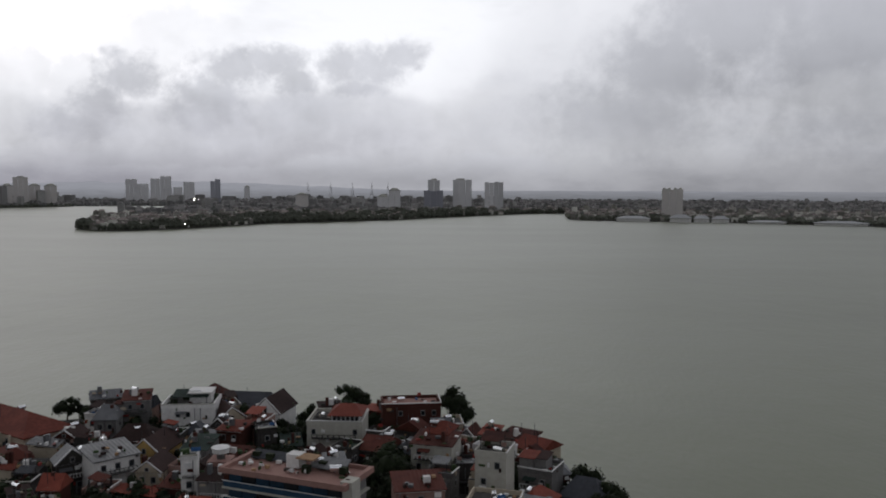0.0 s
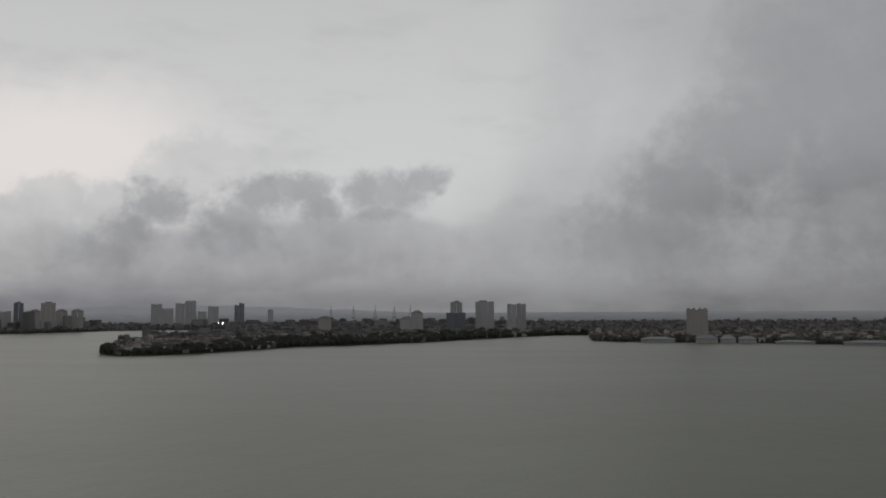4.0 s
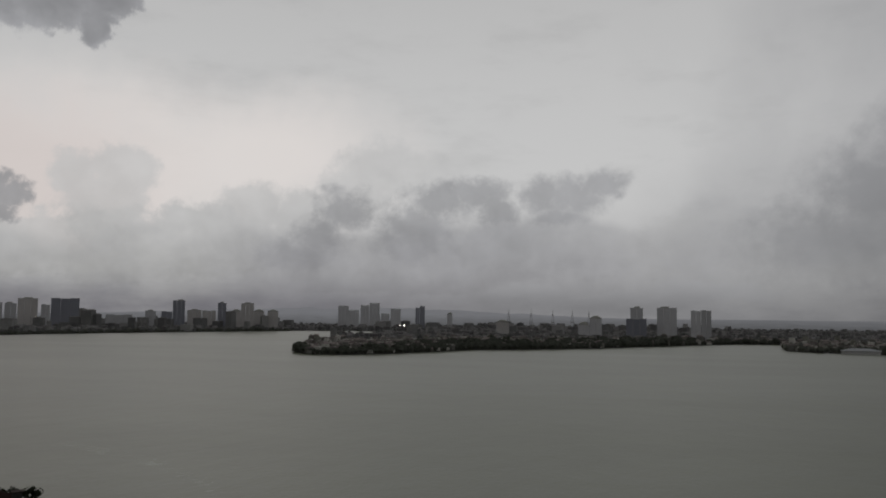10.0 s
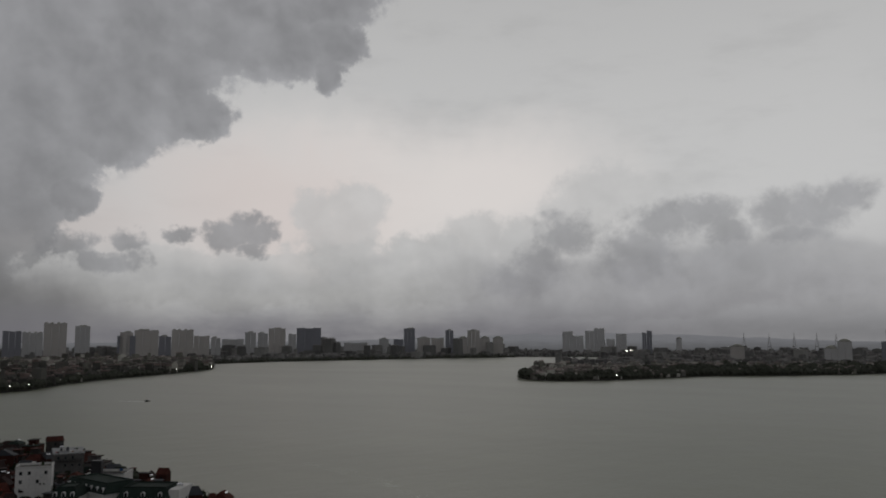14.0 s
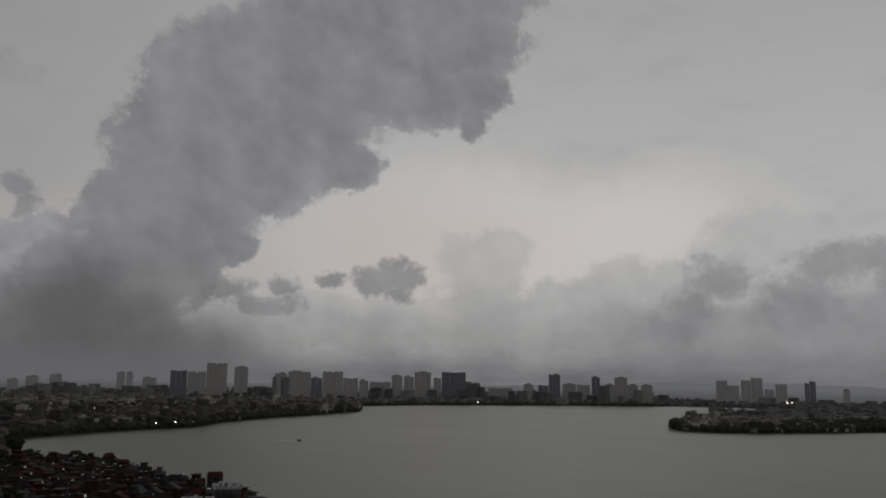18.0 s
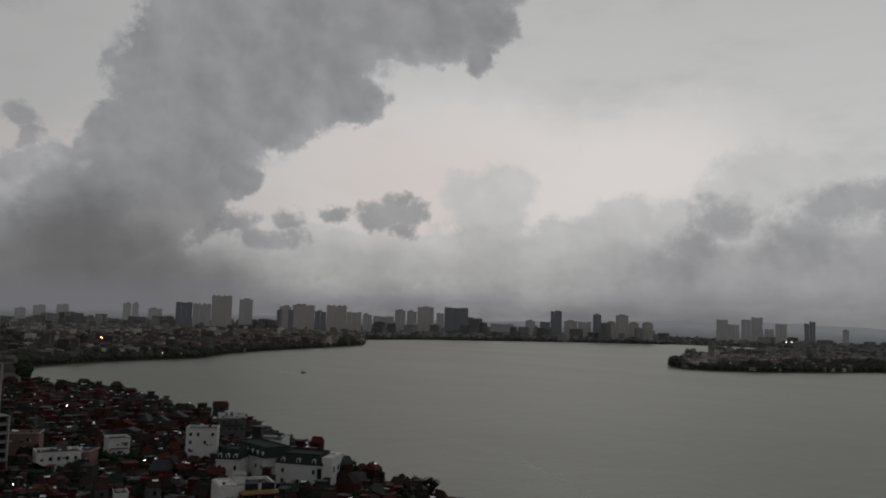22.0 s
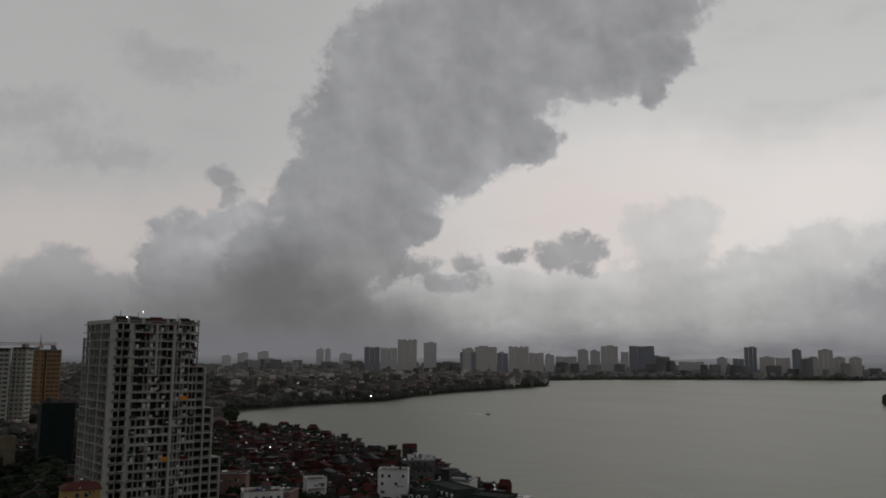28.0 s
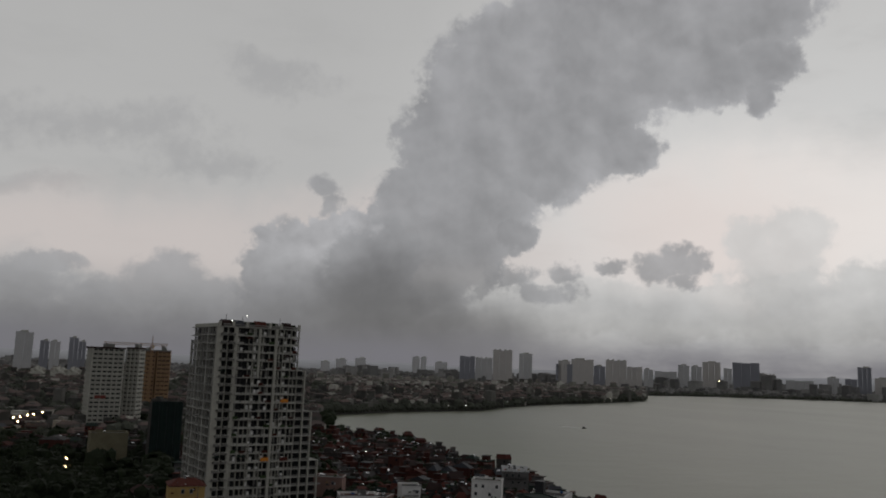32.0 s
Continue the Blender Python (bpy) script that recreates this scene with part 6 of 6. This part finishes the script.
def crowd(name, label, a0, a1, r0, r1, step, size, tall):
    """The farther rows of the quarter, too many to tell apart: walls, roofs and tanks."""
    shapes = {}

    def at(mat):
        return shapes.setdefault(mat, Shape())
    r = r0
    while r < r1:
        az = a0 + rng.random()
        while az < a1:
            w, d = rng.uniform(*size), rng.uniform(size[0] * 1.1, size[1] * 1.4)
            rr = r + rng.uniform(-0.3, 0.3) * step
            if rr + d * 0.6 + 1 < shore(az)[0] and free(az, rr, w * 0.4) and rng.random() < 0.9:
                h, m = rng.uniform(*tall), Matrix.Translation(polar(az, rr, 1.2)) @ pose(0, 0, 0, 0, 0, az + rng.choice((-24, -20, 66, 8)) + rng.uniform(-6, 6))
                if rng.random() < 0.1:
                    h *= 1.5
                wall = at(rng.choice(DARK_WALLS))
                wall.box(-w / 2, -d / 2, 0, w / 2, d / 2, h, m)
                panes = at("glass_dark")
                for z in range(1, int(h / 3.2) + 1):
                    for k in range(int(w / 2.6)):
                        if rng.random() < 0.7:
                            x = -w / 2 + (k + 0.5) * w / int(w / 2.6)
                            panes.box(x - 0.5, -d / 2 - 0.08, h - z * 3.2 + 0.9, x + 0.5, -d / 2 + 0.1, h - z * 3.2 + 2.2, m)
                roof, k = at(rng.choice(DARK_ROOFS)), rng.random()
                if k < 0.5:
                    rise = rng.uniform(1.6, 3.2)
                    q = rng.choice((0.5, 0.3))
                    roof.hull([m @ Vector(p) for p in ((-w * 0.54, -d * 0.54, h), (w * 0.54, -d * 0.54, h), (w * 0.54, d * 0.54, h), (-w * 0.54, d * 0.54, h))],
                              [m @ Vector(p) for p in ((-w * q, -0.1, h + rise), (w * q, -0.1, h + rise), (w * q, 0.1, h + rise), (-w * q, 0.1, h + rise))])
                else:
                    roof.box(-w * 0.52, -d * 0.52, h, w * 0.52, d * 0.52, h + 0.3, m)
                    if rng.random() < 0.6:
                        wall.box(-w * 0.3, -d * 0.1, h + 0.2, w * 0.2, d * 0.35, h + 2.7, m)
                        at(rng.choice(DARK_ROOFS)).box(-w * 0.36, -d * 0.2, h + 2.7, w * 0.3, d * 0.42, h + 2.95, m)
                if rng.random() < 0.22:
                    x = rng.uniform(-0.3, 0.3) * w
                    at("steel_tank").cone(m @ Vector((x - 0.9, -d * 0.2, h + 1.7)), m @ Vector((x + 0.9, -d * 0.2, h + 1.7)), 0.5, 0.5, 9)
                    roof.box(x - 0.5, -d * 0.2 - 0.5, h, x + 0.5, -d * 0.2 + 0.5, h + 1.2, m)
                bits(m, w, d, h, 0.4, 7, rng, ("frame_white", "plaster_grey", "roof_rust", "roof_brown", "pot_plants", "pot_plants", "plaster_stained", "brick_bare", "roof_steel", "cloth_red"))
                claim(az, rr, w * 0.42)
            az += math.degrees((w + rng.uniform(0.8, 4.0)) / rr)
        r += step
    t = thing(name, label, "houses", Matrix.Identity(4), kind="stuff")
    for mat, s in shapes.items():
        nm = {"glass_dark": "panes", "steel_tank": "water_tanks"}.get(mat, "roofs" if mat.startswith("roof") else "walls")
        tagged(part(nm, s.mesh(nm, mat), t), kind="stuff")


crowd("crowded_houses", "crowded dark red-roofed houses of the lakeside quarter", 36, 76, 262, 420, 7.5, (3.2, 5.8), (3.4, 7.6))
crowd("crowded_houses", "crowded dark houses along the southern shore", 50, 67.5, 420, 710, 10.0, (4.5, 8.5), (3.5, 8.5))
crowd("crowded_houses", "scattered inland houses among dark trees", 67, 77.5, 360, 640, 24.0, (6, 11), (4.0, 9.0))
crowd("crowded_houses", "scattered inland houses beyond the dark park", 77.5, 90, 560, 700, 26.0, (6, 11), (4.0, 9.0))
t = thing("rooftop_clutter", "pots, boards, cloths and odds and ends on crowded roofs", "clutter", Matrix.Identity(4), kind="stuff")
for mat, s in BITS.items():
    tagged(part("odds_and_ends", s.mesh("odds_and_ends", mat), t), kind="stuff")

# ---- trees ----
rng = random.Random(21)


def crown_mesh(seed, spread=4.0, height=5.0):
    """A broad-leaved crown: lobes of many small leaf sprays, with gaps between the lobes."""
    g = random.Random(seed)
    s = Shape()
    for _ in range(11):
        a, q = g.uniform(0, 6.283), g.uniform(0.1, 1.0) ** 0.6
        c = Vector((math.cos(a) * spread * 0.62 * q, math.sin(a) * spread * 0.62 * q, height * g.uniform(0.25, 0.85)))
        k = g.uniform(0.9, 1.7)
        s.lump(c, k * 0.8, g, 0.8, 3, 6)
        for _ in range(60):
            u = Vector((g.gauss(0, 1), g.gauss(0, 1), g.gauss(0.25, 1))).normalized()
            p = c + Vector((u.x, u.y, u.z * 0.8)) * k * g.uniform(0.75, 1.25)
            v = (u.orthogonal() + Vector((g.uniform(-0.6, 0.6), g.uniform(-0.6, 0.6), g.uniform(-0.6, 0.6)))).normalized()
            w = u.cross(v).normalized()
            e = g.uniform(0.18, 0.42)
            s.face(p - v * e, p + w * e * 0.6, p + v * e * 1.3, p - w * e * 0.6)
    return s.mesh("crown", "leaves")


def trunk_mesh(seed):
    g = random.Random(seed)
    s = Shape().cone((0, 0, -0.4), (0.1, 0, 3.2), 0.3, 0.2, 7)
    for i in range(5):
        a = i * 1.3 + g.random()
        s.cone((0.08, 0, 2.2 + 0.25 * i), (math.cos(a) * 1.8, math.sin(a) * 1.8, 4.4 + 0.4 * i), 0.13, 0.05, 5)
    return s.mesh("trunk", "bark")


CROWNS = [crown_mesh(i) for i in range(4)]
TRUNKS = [trunk_mesh(i) for i in range(4)]


def tree(az, r, size=1.0, squat=1.0):
    k = rng.randrange(4)
    t = thing("tree", "dark green broad-leaved tree between lakeside houses", "tree", Matrix.Translation(polar(az, r, 1.4)) @ pose(0, 0, 0, 0, 0, rng.uniform(0, 360)) @ Matrix.Diagonal((size, size, size * squat, 1)), "trees of the lakeside quarter")
    part("trunk", TRUNKS[k], t)
    part("crown", CROWNS[k], t, Matrix.Translation((0, 0, 0.9)) @ Matrix.Diagonal((1.12, 1.12, 1.3, 1)))


for a, r, k in ((7.5, 240, 1.1), (6.6, 236, 0.8), (0.4, 228, 1.25), (-0.4, 222, 0.9), (-8.7, 172, 1.05), (-9.6, 166, 0.8), (-10.9, 160, 0.85), (-11.4, 154, 0.7), (25.6, 250, 0.9), (24.9, 249, 0.7), (-6.9, 184, 0.6),
                (10.4, 224, 0.85), (9.6, 221, 0.7), (4.6, 186, 1.0), (3.8, 182, 0.9), (5.2, 180, 0.9), (4.2, 172, 0.9), (16.1, 246, 0.8), (12.0, 214, 0.8), (10.9, 210, 0.8), (13.6, 208, 0.8), (21.8, 172, 1.0), (24.6, 170, 1.0), (26.5, 168, 0.9),
                (19.4, 160, 1.0), (20.6, 158, 1.0), (5.6, 174, 1.3), (4.8, 168, 1.4), (3.6, 168, 1.2), (5.4, 162, 1.2), (4.4, 176, 1.3), (4.2, 160, 1.2), (12.6, 190, 0.9), (11.4, 186, 0.9), (13.4, 184, 0.8), (22.6, 164, 1.0), (24.2, 160, 1.3), (25.6, 158, 1.2), (27.0, 160, 1.2), (23.6, 155, 1.2), (20.2, 170, 0.7), (-9.9, 158, 1.0), (-10.4, 164, 1.0), (14.6, 172, 0.8), (15.4, 190, 0.7), (41.4, 304, 1.1), (40.6, 300, 1.2), (39.8, 290, 0.9), (54.0, 362, 1.0), (54.8, 350, 0.9), (57.5, 420, 1.0)):
    tree(a, r, k)
    claim(a, r, 2)
n = 0
while n < 170:
    a, r = rng.uniform(-11, 67), rng.uniform(160, 420)
    if r < shore(a)[0] - 4 and (r > 220 or a < 30) and free(a, r, -1.0):
        tree(a, r, rng.uniform(0.55, 1.0))
        n += 1
n = 0
while n < 110:
    a, r = rng.uniform(66.5, 89), rng.uniform(380, 900)
    if free(a, r, 2.0):
        tree(a, r, rng.uniform(0.9, 1.6), 0.9)
        n += 1
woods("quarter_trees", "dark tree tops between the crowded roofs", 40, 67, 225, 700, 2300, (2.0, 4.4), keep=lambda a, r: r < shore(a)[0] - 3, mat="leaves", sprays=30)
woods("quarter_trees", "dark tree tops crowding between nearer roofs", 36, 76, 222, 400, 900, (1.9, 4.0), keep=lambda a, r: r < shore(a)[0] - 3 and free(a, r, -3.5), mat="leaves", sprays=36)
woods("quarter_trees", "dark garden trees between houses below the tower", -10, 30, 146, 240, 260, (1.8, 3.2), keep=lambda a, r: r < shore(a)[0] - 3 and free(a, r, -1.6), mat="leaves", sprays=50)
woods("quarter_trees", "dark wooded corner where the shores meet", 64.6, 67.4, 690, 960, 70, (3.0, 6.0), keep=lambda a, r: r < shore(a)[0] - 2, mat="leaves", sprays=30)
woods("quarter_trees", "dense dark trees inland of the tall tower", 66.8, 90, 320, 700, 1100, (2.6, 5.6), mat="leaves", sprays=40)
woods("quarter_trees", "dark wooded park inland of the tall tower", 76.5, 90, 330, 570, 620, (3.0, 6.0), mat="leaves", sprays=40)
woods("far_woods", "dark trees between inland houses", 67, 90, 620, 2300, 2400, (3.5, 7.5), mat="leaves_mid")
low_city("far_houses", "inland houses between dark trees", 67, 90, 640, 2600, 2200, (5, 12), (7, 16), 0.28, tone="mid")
for a, r in ((84.95, 640), (84.55, 655), (84.25, 668), (83.75, 690), (85.3, 632), (85.05, 600)):
    street_lamp(a, r, 17, True, 0.5)
for a, r in ((82.1, 455), (82.2, 458), (82.15, 425)):
    street_lamp(a, r, 11, True, 0.26)
for a, r, z in ((63.6, 520, 9), (58.9, 330, 9), (66.3, 300, 8), (57.2, 250, 9)):
    street_lamp(a, r, z, False, 0.16)
# plain tower assumed behind the camera, unseen; it keeps sky light off near houses
t = thing("wall_behind", "plain pale flank of the assumed tower the view is taken from", "wall", Matrix.Identity(4), kind="structure")
part("flank", Shape().box(-16, -22, 1.5, 16, -2.5, 96).mesh("flank", "concrete_pale"), t)
